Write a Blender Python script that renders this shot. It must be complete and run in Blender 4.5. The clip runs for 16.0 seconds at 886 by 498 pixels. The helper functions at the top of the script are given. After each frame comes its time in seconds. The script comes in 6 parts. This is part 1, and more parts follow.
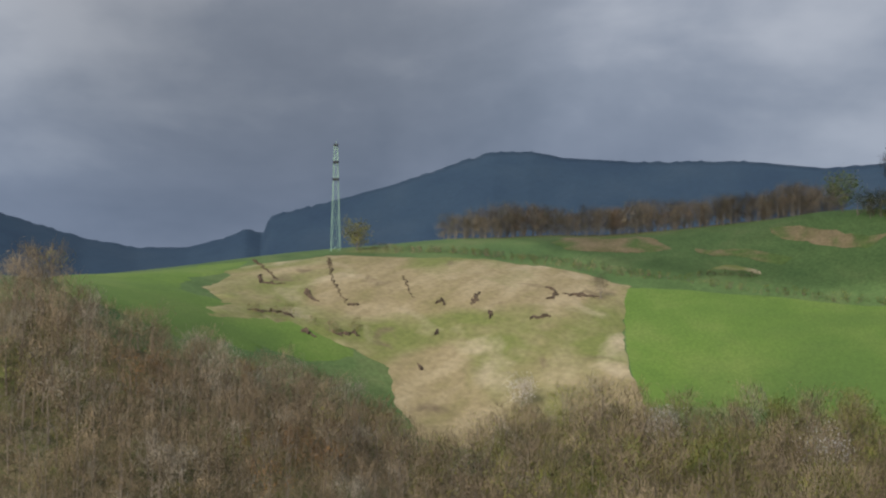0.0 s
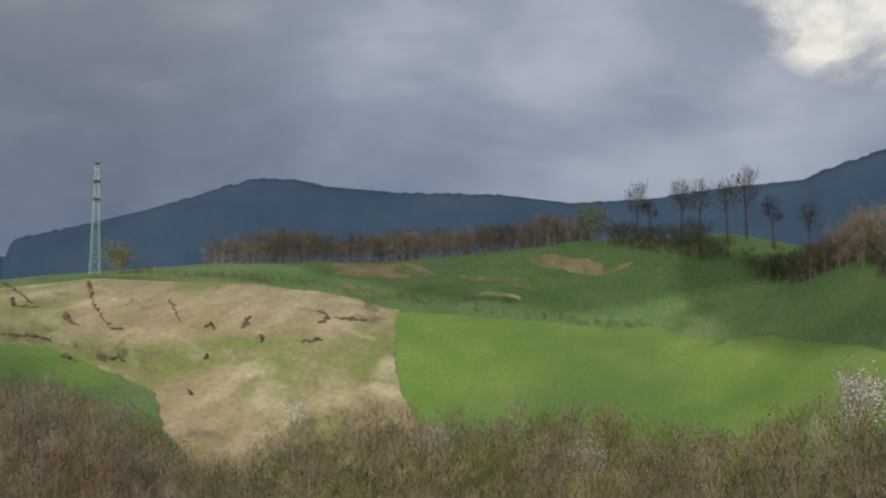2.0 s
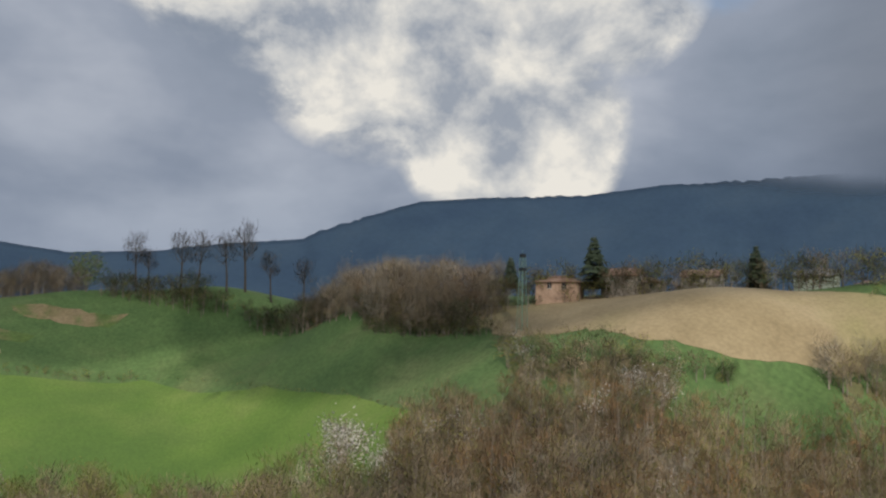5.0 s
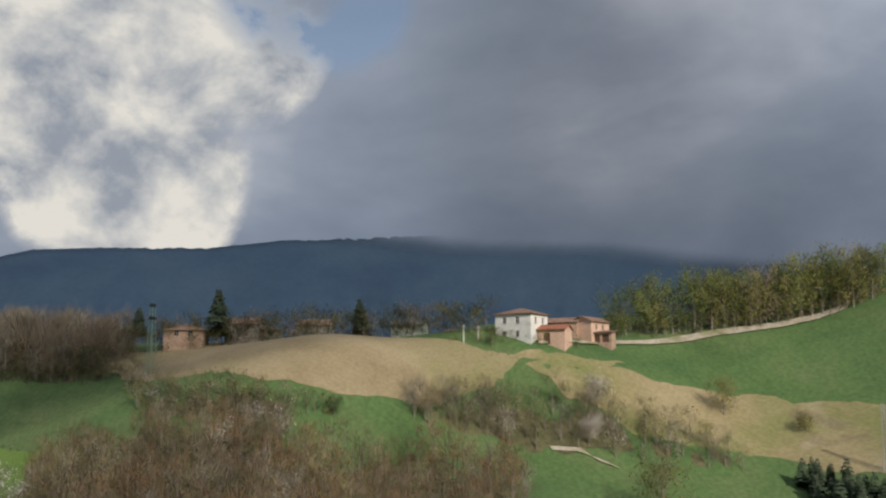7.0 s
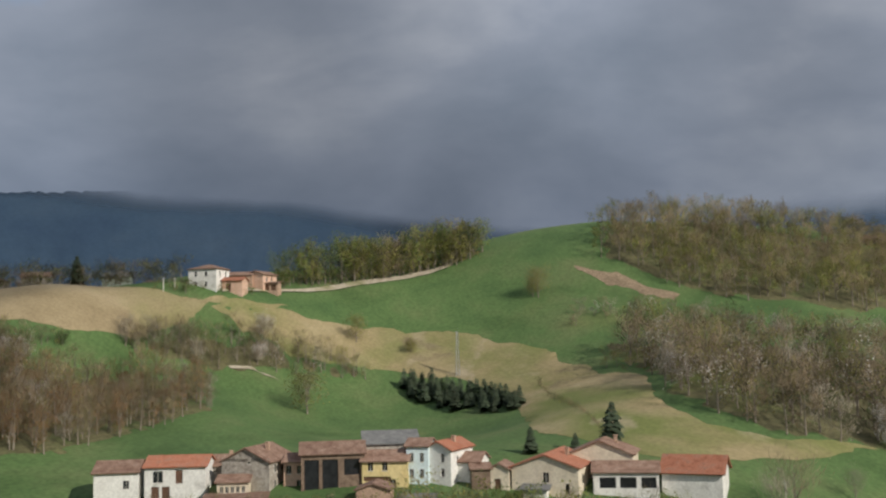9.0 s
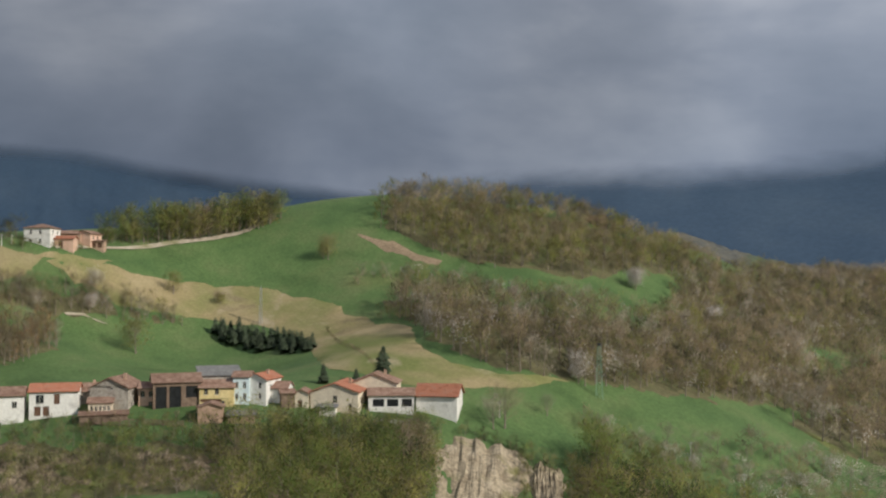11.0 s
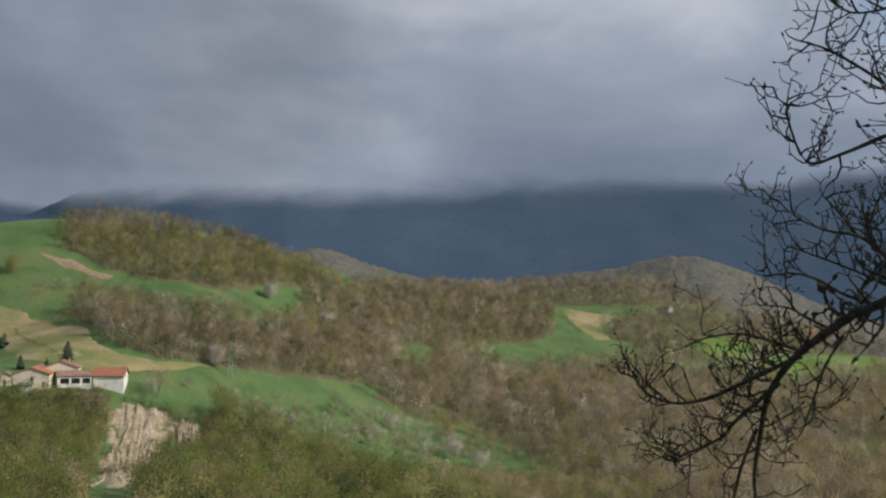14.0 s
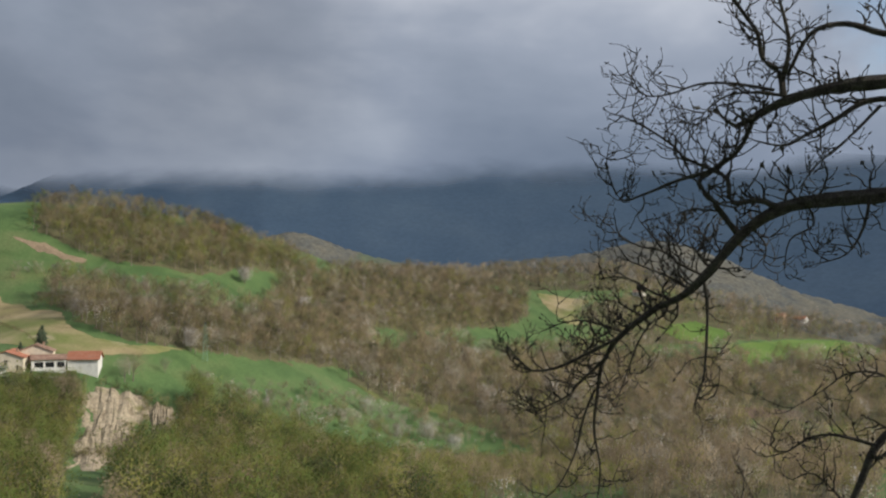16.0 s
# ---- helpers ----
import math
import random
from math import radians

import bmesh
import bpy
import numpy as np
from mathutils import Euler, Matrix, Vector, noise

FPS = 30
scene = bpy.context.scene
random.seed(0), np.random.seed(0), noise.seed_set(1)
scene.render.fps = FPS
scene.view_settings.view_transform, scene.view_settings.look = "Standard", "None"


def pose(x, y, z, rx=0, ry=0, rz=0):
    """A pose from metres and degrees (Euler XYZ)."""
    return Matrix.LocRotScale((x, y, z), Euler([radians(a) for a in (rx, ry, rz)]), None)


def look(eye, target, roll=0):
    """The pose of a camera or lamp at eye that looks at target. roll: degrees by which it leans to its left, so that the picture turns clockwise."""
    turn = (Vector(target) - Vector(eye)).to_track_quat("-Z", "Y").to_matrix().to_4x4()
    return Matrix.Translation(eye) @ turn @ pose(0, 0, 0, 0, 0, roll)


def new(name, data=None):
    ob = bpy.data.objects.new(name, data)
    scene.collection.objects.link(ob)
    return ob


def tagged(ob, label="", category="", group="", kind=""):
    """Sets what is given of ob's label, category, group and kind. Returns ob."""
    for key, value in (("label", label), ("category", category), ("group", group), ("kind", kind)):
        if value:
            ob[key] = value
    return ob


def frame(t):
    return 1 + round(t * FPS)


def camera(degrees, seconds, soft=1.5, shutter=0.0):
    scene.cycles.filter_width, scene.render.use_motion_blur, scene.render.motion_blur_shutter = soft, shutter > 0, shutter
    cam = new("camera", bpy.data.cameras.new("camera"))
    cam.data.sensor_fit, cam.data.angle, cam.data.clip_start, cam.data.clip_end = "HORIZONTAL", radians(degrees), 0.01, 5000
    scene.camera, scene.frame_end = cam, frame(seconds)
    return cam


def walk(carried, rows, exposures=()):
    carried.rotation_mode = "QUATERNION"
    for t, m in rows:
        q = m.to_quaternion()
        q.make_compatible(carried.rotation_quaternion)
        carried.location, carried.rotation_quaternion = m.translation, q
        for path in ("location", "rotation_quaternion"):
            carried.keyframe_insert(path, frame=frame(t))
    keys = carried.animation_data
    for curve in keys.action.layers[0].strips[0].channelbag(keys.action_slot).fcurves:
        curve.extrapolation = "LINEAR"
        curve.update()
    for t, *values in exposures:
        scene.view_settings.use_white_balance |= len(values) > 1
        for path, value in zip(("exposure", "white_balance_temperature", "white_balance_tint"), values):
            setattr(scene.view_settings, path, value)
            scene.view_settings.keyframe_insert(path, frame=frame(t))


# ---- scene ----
cam = camera(47.07, 16.0, soft=2.3)
# seconds, eye, target, roll
PATH = [
    (0.0, (-109.41, 170.76, 6.05), (-197.93, 124.24, 5.67), 0.27),
    (0.5, (-108.23, 170.64, 6.09), (-200.59, 132.3, 6.2), 0.39),
    (1.0, (-107.42, 170.0, 5.88), (-201.6, 136.43, 7.73), 0.53),
    (1.5, (-107.0, 169.76, 5.5), (-202.9, 141.55, 7.87), 0.67),
    (2.0, (-106.56, 168.16, 4.67), (-203.51, 143.83, 7.49), 0.78),
    (2.5, (-107.07, 167.95, 3.95), (-205.0, 147.93, 7.05), 1.07),
    (3.0, (-107.9, 168.69, 3.54), (-206.82, 154.47, 7.01), 1.11),
    (3.5, (-109.37, 172.04, 3.9), (-209.03, 164.96, 8.14), 0.78),
    (6.0, (-106.02, 167.92, 3.62), (-196.18, 208.66, 18.17), 1.02),
    (6.5, (-100.67, 168.71, 2.63), (-186.99, 216.35, 19.3), 0.46),
    (7.0, (-88.40, 159.50, 1.50), (-169.78, 215.79, 15.96), -0.29),
    (7.5, (-74.00, 152.00, 2.60), (-150.16, 215.76, 14.17), -0.85),
    (8.0, (-59.50, 140.30, -0.80), (-129.75, 210.71, 10.35), -1.31),
    (8.5, (-45.60, 128.20, -3.20), (-111.05, 203.08, 7.26), -1.47),
    (11.0, (-4.30, 63.60, 0.60), (-47.68, 153.63, 4.23), 0.07),
    (11.5, (2.00, 50.00, 0.50), (-35.62, 142.59, 3.84), -0.22),
    (12.0, (10.80, 33.20, 0.50), (-21.66, 127.68, 4.87), -0.67),
    (12.5, (18.30, 16.40, 0.70), (-9.18, 112.38, 6.36), -0.32),
    (13.0, (26.10, -0.90, 1.10), (3.86, 96.39, 7.38), -0.07),
    (13.5, (34.50, -18.60, 1.70), (16.85, 79.66, 7.41), -0.05),
    (14.0, (40.10, -31.61, 2.20), (26.81, 67.41, 6.64), 0.32),
    (14.5, (40.16, -32.73, 2.29), (29.27, 66.61, 5.81), 0.51),
    (15.0, (40.40, -33.20, 2.30), (29.16, 66.12, 5.42), 0.42),
    (15.5, (40.59, -33.57, 2.29), (30.07, 65.83, 5.34), 0.60),
    (16.0, (40.89, -34.00, 2.32), (29.97, 65.36, 5.23), 0.44),
]
walk(cam, [(t, look(eye, target, roll)) for t, eye, target, roll in PATH], [(0, 0.08), (3.5, 0.04), (6, -0.02), (7, -0.1), (8.5, -0.06), (11, 0.0), (12, 0.06), (13, 0.06), (14.5, 0.14), (16, 0.2)])
# ---- sky and sun ----
SUN_AZ, SUN_EL = 93.0, 33.0          # degrees clockwise from +y, and above the horizon


def make_world():
    world = bpy.data.worlds.new("cloudy_sky")
    scene.world = world
    world.use_nodes = True
    nt = world.node_tree
    nt.nodes.clear()
    N, Lk = nt.nodes.new, nt.links.new
    out, bg = N("ShaderNodeOutputWorld"), N("ShaderNodeBackground")
    co = N("ShaderNodeTexCoord")
    sky = N("ShaderNodeTexSky")
    sky.sky_type, sky.sun_disc = "NISHITA", False
    sky.sun_elevation, sky.sun_rotation = radians(SUN_EL), radians(SUN_AZ)
    skys = N("ShaderNodeVectorMath")
    skys.operation = "SCALE"
    skys.inputs["Scale"].default_value = 0.10
    Lk(sky.outputs[0], skys.inputs[0])

    def noise_at(scale, detail, rough, stretch, dist=0.0):
        m = N("ShaderNodeMapping")
        m.inputs["Scale"].default_value = stretch
        n = N("ShaderNodeTexNoise")
        n.inputs["Scale"].default_value, n.inputs["Detail"].default_value = scale, detail
        n.inputs["Roughness"].default_value, n.inputs["Distortion"].default_value = rough, dist
        Lk(co.outputs["Generated"], m.inputs[0])
        Lk(m.outputs[0], n.inputs["Vector"])
        return n.outputs[0]

    def ramp(src, stops):
        r = N("ShaderNodeValToRGB")
        while len(r.color_ramp.elements) < len(stops):
            r.color_ramp.elements.new(0.5)
        for e, (p, c) in zip(r.color_ramp.elements, stops):
            e.position, e.color = p, (*c, 1)
        Lk(src, r.inputs[0])
        return r.outputs[0]

    def mix(fac, a, b):
        m = N("ShaderNodeMix")
        m.data_type = "RGBA"
        if isinstance(fac, float):
            m.inputs[0].default_value = fac
        else:
            Lk(fac, m.inputs[0])
        Lk(a, m.inputs[6])
        Lk(b, m.inputs[7])
        return m.outputs[2]

    def math_(op, a, b):
        m = N("ShaderNodeMath")
        m.operation = op
        m.use_clamp = op == "MULTIPLY_ADD"
        for i, v in enumerate((a, b)):
            if isinstance(v, (int, float)):
                m.inputs[i].default_value = v
            else:
                Lk(v, m.inputs[i])
        return m.outputs[0]

    def near(direction, wide):
        """1 towards a direction, falling to 0 at the given angle."""
        d = N("ShaderNodeVectorMath")
        d.operation = "DOT_PRODUCT"
        Lk(co.outputs["Generated"], d.inputs[0])
        d.inputs[1].default_value = Vector(direction).normalized()
        r = N("ShaderNodeMapRange")
        r.interpolation_type = "SMOOTHSTEP"
        r.inputs[1].default_value, r.inputs[2].default_value = math.cos(radians(wide)), 1.0
        Lk(d.outputs["Value"], r.inputs[0])
        return r.outputs[0]

    def az(a, e):
        return (math.sin(radians(a)) * math.cos(radians(e)), math.cos(radians(a)) * math.cos(radians(e)), math.sin(radians(e)))

    def most(*vals):
        out_ = vals[0]
        for w in vals[1:]:
            out_ = math_("MAXIMUM", out_, w)
        return out_

    # grey rain cloud, softly mottled, darker where it hangs low
    soft = noise_at(2.6, 5, 0.5, (1, 1, 2.2), 0.2)
    puff = noise_at(8.0, 8, 0.58, (1, 1, 1.3), 0.15)
    shape = math_("ADD", math_("MULTIPLY", soft, 0.86), math_("MULTIPLY", puff, 0.14))
    grey = ramp(shape, [(0.33, (0.140, 0.172, 0.226)), (0.50, (0.215, 0.247, 0.310)), (0.66, (0.35, 0.378, 0.436))])
    sep = N("ShaderNodeSeparateXYZ")
    Lk(co.outputs["Generated"], sep.inputs[0])
    rise = ramp(sep.outputs[2], [(0.03, (0.74, 0.80, 0.88)), (0.13, (0.92, 0.95, 0.98)), (0.24, (1.22, 1.2, 1.17))])
    m = N("ShaderNodeMix")
    m.data_type, m.blend_type = "RGBA", "MULTIPLY"
    m.inputs[0].default_value = 1.0
    Lk(grey, m.inputs[6])
    Lk(rise, m.inputs[7])
    grey = m.outputs[2]
    # heavier rain cloud to the north
    for way, wide, level in ((az(-44, 14), 16, 0.66), (az(-33, 6), 9, 0.80), (az(-32, 17), 13, 1.2), (az(-22, 12), 13, 0.78), (az(-15, 12), 24, 0.95), (az(-128, 17), 20, 0.66), (az(6, 16), 20, 1.06)):
        f = N("ShaderNodeMapRange")
        f.inputs[3].default_value, f.inputs[4].default_value = 1.0, level
        Lk(near(way, wide), f.inputs[0])
        v2 = N("ShaderNodeVectorMath")
        v2.operation = "SCALE"
        Lk(grey, v2.inputs[0])
        Lk(f.outputs[0], v2.inputs["Scale"])
        grey = v2.outputs[0]
    # a break in the cloud: sunlit cumulus with grey hollows, and some blue
    gap = most(near(az(-79, 20.5), 12.5), near(az(-73, 12.5), 8), near(az(-67.5, 20), 6.5), near(az(-86, 27), 15))
    lit = ramp(puff, [(0.40, (0.28, 0.31, 0.36)), (0.50, (0.50, 0.505, 0.505)), (0.59, (0.72, 0.69, 0.63))])
    where = ramp(math_("MULTIPLY", gap, math_("ADD", math_("MULTIPLY", math_("SUBTRACT", puff, 0.5), 5.0), 1.1)), [(0.16, (0, 0, 0)), (0.50, (1, 1, 1))])
    col = mix(where, grey, lit)
    blue = most(near(az(24, 15), 12), near(az(-62.5, 24), 8))
    bl = ramp(math_("MULTIPLY", blue, math_("ADD", math_("MULTIPLY", math_("SUBTRACT", puff, 0.5), 5.0), 0.9)), [(0.30, (0, 0, 0)), (0.85, (1, 1, 1))])
    col = mix(bl, col, mix(0.45, skys.outputs[0], grey))
    Lk(col, bg.inputs[0])
    bg.inputs[1].default_value = 1.12
    Lk(bg.outputs[0], out.inputs[0])


make_world()
sun_data = bpy.data.lights.new("sun", "SUN")
sun_data.energy, sun_data.angle, sun_data.color = 3.9, radians(0.6), (1.0, 0.93, 0.82)
sun = new("sun", sun_data)
sun.matrix_basis = look((0, 0, 0), [-c for c in (math.sin(radians(SUN_AZ)) * math.cos(radians(SUN_EL)), math.cos(radians(SUN_AZ)) * math.cos(radians(SUN_EL)), math.sin(radians(SUN_EL)))])
# ---- materials ----
def material(name, stops, scale=1.0, detail=6, rough=0.9, fine=None, bump=0.0, per="", metal=0.0, stretch=(1, 1, 1), big=None, spec=0.3, vary=0.0, thin=0.0, clear=0.0):
    """Noise-coloured surface. stops: colours from low to high noise; fine: (scale, strength) of a second, finer grain;
    big: (scale, colour, low, high) patches of another colour; per: "object" or "tint" for changes from piece to piece."""
    mat = bpy.data.materials.new(name)
    mat.use_nodes = True
    nt = mat.node_tree
    N, Lk = nt.nodes.new, nt.links.new
    p = nt.nodes["Principled BSDF"]
    p.inputs["Roughness"].default_value, p.inputs["Metallic"].default_value = rough, metal
    p.inputs["Specular IOR Level"].default_value = spec
    geo = N("ShaderNodeNewGeometry")
    mp = N("ShaderNodeMapping")
    mp.inputs["Scale"].default_value = stretch
    Lk(geo.outputs["Position"], mp.inputs[0])
    n = N("ShaderNodeTexNoise")
    n.inputs["Scale"].default_value, n.inputs["Detail"].default_value = scale, detail
    n.inputs["Roughness"].default_value = 0.62
    Lk(mp.outputs[0], n.inputs["Vector"])
    r = N("ShaderNodeValToRGB")
    while len(r.color_ramp.elements) < len(stops):
        r.color_ramp.elements.new(0.5)
    for i, (e, c) in enumerate(zip(r.color_ramp.elements, stops)):
        e.position, e.color = 0.32 + 0.36 * i / max(1, len(stops) - 1), (*c, 1)
    Lk(n.outputs[0], r.inputs[0])
    col = r.outputs[0]

    def blend(kind, fac, a, b):
        m = N("ShaderNodeMix")
        m.data_type, m.blend_type = "RGBA", kind
        for sock, v in ((0, fac), (6, a), (7, b)):
            if isinstance(v, (int, float)):
                m.inputs[sock].default_value = v
            elif isinstance(v, tuple):
                m.inputs[sock].default_value = (*v, 1)
            else:
                Lk(v, m.inputs[sock])
        return m.outputs[2]

    if big:
        for bscale, bcol, lo, hi in ([big] if isinstance(big, tuple) else big):
            b = N("ShaderNodeTexNoise")
            b.inputs["Scale"].default_value, b.inputs["Detail"].default_value = bscale, 5
            b.inputs["Distortion"].default_value = 0.4
            Lk(geo.outputs["Position"], b.inputs["Vector"])
            br = N("ShaderNodeMapRange")
            br.inputs[1].default_value, br.inputs[2].default_value = lo, hi
            Lk(b.outputs[0], br.inputs[0])
            col = blend("MIX", br.outputs[0], col, bcol)
    if fine:
        f = N("ShaderNodeTexNoise")
        f.inputs["Scale"].default_value, f.inputs["Detail"].default_value = fine[0], 3
        Lk(geo.outputs["Position"], f.inputs["Vector"])
        fr = N("ShaderNodeMapRange")
        fr.inputs[1].default_value, fr.inputs[2].default_value = 0.3, 0.7
        fr.inputs[3].default_value, fr.inputs[4].default_value = 1 - fine[1], 1 + fine[1]
        Lk(f.outputs[0], fr.inputs[0])
        col = blend("MULTIPLY", 1.0, col, fr.outputs[0])
    if per:
        if per == "object":
            src = N("ShaderNodeObjectInfo").outputs["Random"]
        elif per == "island":
            src = geo.outputs["Random Per Island"]
        else:
            at = N("ShaderNodeAttribute")
            at.attribute_name = "tint"
            src = at.outputs["Fac"]
        vr = N("ShaderNodeMapRange")
        vr.inputs[3].default_value, vr.inputs[4].default_value = 1 - vary, 1 + vary
        Lk(src, vr.inputs[0])
        col = blend("MULTIPLY", 1.0, col, vr.outputs[0])
    Lk(col, p.inputs["Base Color"])
    if thin:
        tl, mx = N("ShaderNodeBsdfTranslucent"), N("ShaderNodeMixShader")
        Lk(col, tl.inputs[0])
        mx.inputs[0].default_value = thin
        Lk(p.outputs[0], mx.inputs[1])
        Lk(tl.outputs[0], mx.inputs[2])
        Lk(mx.outputs[0], nt.nodes["Material Output"].inputs[0])
        if clear:
            gap, mc = N("ShaderNodeBsdfTransparent"), N("ShaderNodeMixShader")
            mc.inputs[0].default_value = clear
            Lk(mx.outputs[0], mc.inputs[1])
            Lk(gap.outputs[0], mc.inputs[2])
            Lk(mc.outputs[0], nt.nodes["Material Output"].inputs[0])
    if bump:
        bp = N("ShaderNodeBump")
        bp.inputs["Strength"].default_value, bp.inputs["Distance"].default_value = bump, 0.3
        Lk(n.outputs[0], bp.inputs["Height"])
        Lk(bp.outputs[0], p.inputs["Normal"])
    return mat


M = {}
M["meadow"] = material("meadow_grass", [(0.060, 0.112, 0.036), (0.084, 0.142, 0.046), (0.118, 0.155, 0.060)], 0.05, 8, fine=(1.2, 0.2), bump=0.12,
                       big=[(0.018, (0.17, 0.16, 0.06), 0.60, 0.78), (0.045, (0.055, 0.10, 0.030), 0.54, 0.70)])
M["wheat"] = material("young_wheat", [(0.085, 0.155, 0.028), (0.11, 0.185, 0.035), (0.145, 0.205, 0.05)], 0.05, 8, fine=(1.6, 0.14), bump=0.1, big=[(0.02, (0.075, 0.135, 0.03), 0.50, 0.68)])
M["dry"] = material("dry_slumped_soil", [(0.20, 0.175, 0.08), (0.27, 0.22, 0.125), (0.35, 0.29, 0.18)], 0.10, 9, fine=(0.8, 0.16), bump=0.5, stretch=(0.35, 1.3, 1.3),
                    big=[(0.030, (0.155, 0.175, 0.055), 0.49, 0.64), (0.06, (0.41, 0.345, 0.235), 0.56, 0.74), (0.11, (0.155, 0.12, 0.075), 0.62, 0.74)])
M["stubble"] = material("pale_stubble", [(0.22, 0.17, 0.095), (0.29, 0.23, 0.135), (0.35, 0.285, 0.175)], 0.05, 8, fine=(1.4, 0.12), bump=0.2,
                        big=[(0.022, (0.19, 0.185, 0.07), 0.53, 0.72), (0.05, (0.20, 0.145, 0.085), 0.58, 0.74)])
M["earth"] = material("bare_earth", [(0.19, 0.14, 0.09), (0.30, 0.225, 0.15)], 0.2, 8, fine=(1.5, 0.3), bump=0.5)
# dark for cloud shade and blue for distance haze, both in these colours
M["forest"] = material("hazed_mountain_forest", [(0.030, 0.052, 0.088), (0.035, 0.060, 0.096), (0.042, 0.067, 0.102)], 0.02, 9, fine=(0.35, 0.06), bump=0.1, spec=0.05)
M["bark"] = material("bark", [(0.19, 0.155, 0.125), (0.30, 0.26, 0.215)], 2.0, 5)
M["twig"] = material("bare_twigs", [(0.29, 0.225, 0.15), (0.40, 0.32, 0.215)], 0.12, 5, per="tint", vary=0.38, thin=0.5, spec=0.05, clear=0.1)
M["twig_pale"] = material("pale_grey_twigs", [(0.36, 0.31, 0.245), (0.46, 0.41, 0.33)], 0.12, 5, per="tint", vary=0.38, thin=0.5, spec=0.05, clear=0.1)
M["twig_dark"] = material("dark_twigs", [(0.115, 0.095, 0.072), (0.175, 0.145, 0.105)], 0.12, 5, per="tint", vary=0.38, thin=0.5, spec=0.05, clear=0.1)
M["bud"] = material("budding_leaves", [(0.22, 0.22, 0.07), (0.33, 0.31, 0.10)], 0.12, 5, per="tint", vary=0.38, thin=0.5, spec=0.05, clear=0.1)
M["green"] = material("fresh_leaves", [(0.13, 0.18, 0.05), (0.22, 0.27, 0.08)], 0.12, 5, per="tint", vary=0.38, thin=0.5, spec=0.05, clear=0.1)
M["deep"] = material("dark_ivy_leaves", [(0.055, 0.082, 0.030), (0.10, 0.130, 0.048)], 0.12, 5, per="tint", vary=0.38, thin=0.45, spec=0.1, clear=0.1)
M["blossom"] = material("white_blossom", [(0.55, 0.50, 0.46), (0.72, 0.68, 0.64)], 0.5, 4, per="tint", vary=0.2, thin=0.45)
M["conifer"] = material("conifer_needles", [(0.075, 0.108, 0.066), (0.12, 0.155, 0.094)], 0.6, 5, per="tint", vary=0.3, thin=0.45)
M["pale"] = material("pale_gravel", [(0.33, 0.285, 0.215), (0.46, 0.405, 0.32)], 0.5, 6, fine=(2.0, 0.2), big=[(0.15, (0.20, 0.20, 0.09), 0.52, 0.70)])
M["plough"] = material("ploughed_soil", [(0.10, 0.065, 0.045), (0.15, 0.10, 0.07)], 0.3, 6, fine=(1.0, 0.25), bump=0.4)
# lighter version of the mountain forest, with more haze in its colour
M["forest_far"] = material("paler_hazed_mountain_wood", [(0.049, 0.080, 0.124), (0.055, 0.087, 0.132), (0.063, 0.096, 0.140)], 0.012, 8, fine=(0.2, 0.08), spec=0.05)
# budding wood greyed and blued, so the colour itself holds the haze
M["far_wood"] = material("haze_greyed_hills", [(0.088, 0.094, 0.092), (0.118, 0.116, 0.10), (0.145, 0.136, 0.11)], 0.07, 9, fine=(0.35, 0.25), bump=0.4, spec=0.05, big=[(0.012, (0.10, 0.12, 0.08), 0.60, 0.68), (0.02, (0.08, 0.088, 0.09), 0.54, 0.64)])
M["rust"] = material("rusty_budding_leaves", [(0.30, 0.165, 0.065), (0.40, 0.235, 0.10)], 0.12, 5, per="tint", vary=0.38, thin=0.5, spec=0.05, clear=0.1)
M["twig_red"] = material("reddish_twigs", [(0.26, 0.165, 0.095), (0.36, 0.245, 0.15)], 0.12, 5, per="tint", vary=0.38, thin=0.5, spec=0.05, clear=0.1)
M["dark_wood"] = material("dark_bare_wood", [(0.06, 0.05, 0.042), (0.10, 0.085, 0.07)], 1.0, 5, thin=0.15)
# litter colours, darkened further to hold the shade under the trees
M["litter"] = material("shaded_leaf_litter", [(0.085, 0.085, 0.04), (0.115, 0.105, 0.052), (0.085, 0.11, 0.038)], 0.09, 8, fine=(1.1, 0.3), bump=0.4, big=[(0.05, (0.13, 0.15, 0.045), 0.56, 0.70)])
M["thin_dry"] = material("thin_dry_grass", [(0.13, 0.125, 0.05), (0.20, 0.16, 0.085), (0.24, 0.185, 0.11)], 0.12, 8, fine=(1.2, 0.2), bump=0.2, big=[(0.10, (0.085, 0.135, 0.036), 0.44, 0.58)])
M["dry_meadow"] = material("dry_meadow_grass", [(0.20, 0.18, 0.075), (0.29, 0.235, 0.125), (0.34, 0.28, 0.165)], 0.045, 9, fine=(1.2, 0.14), bump=0.25, stretch=(1, 1.4, 1),
                           big=[(0.03, (0.155, 0.175, 0.055), 0.46, 0.62), (0.08, (0.36, 0.30, 0.20), 0.60, 0.72), (0.06, (0.17, 0.13, 0.08), 0.64, 0.74)])
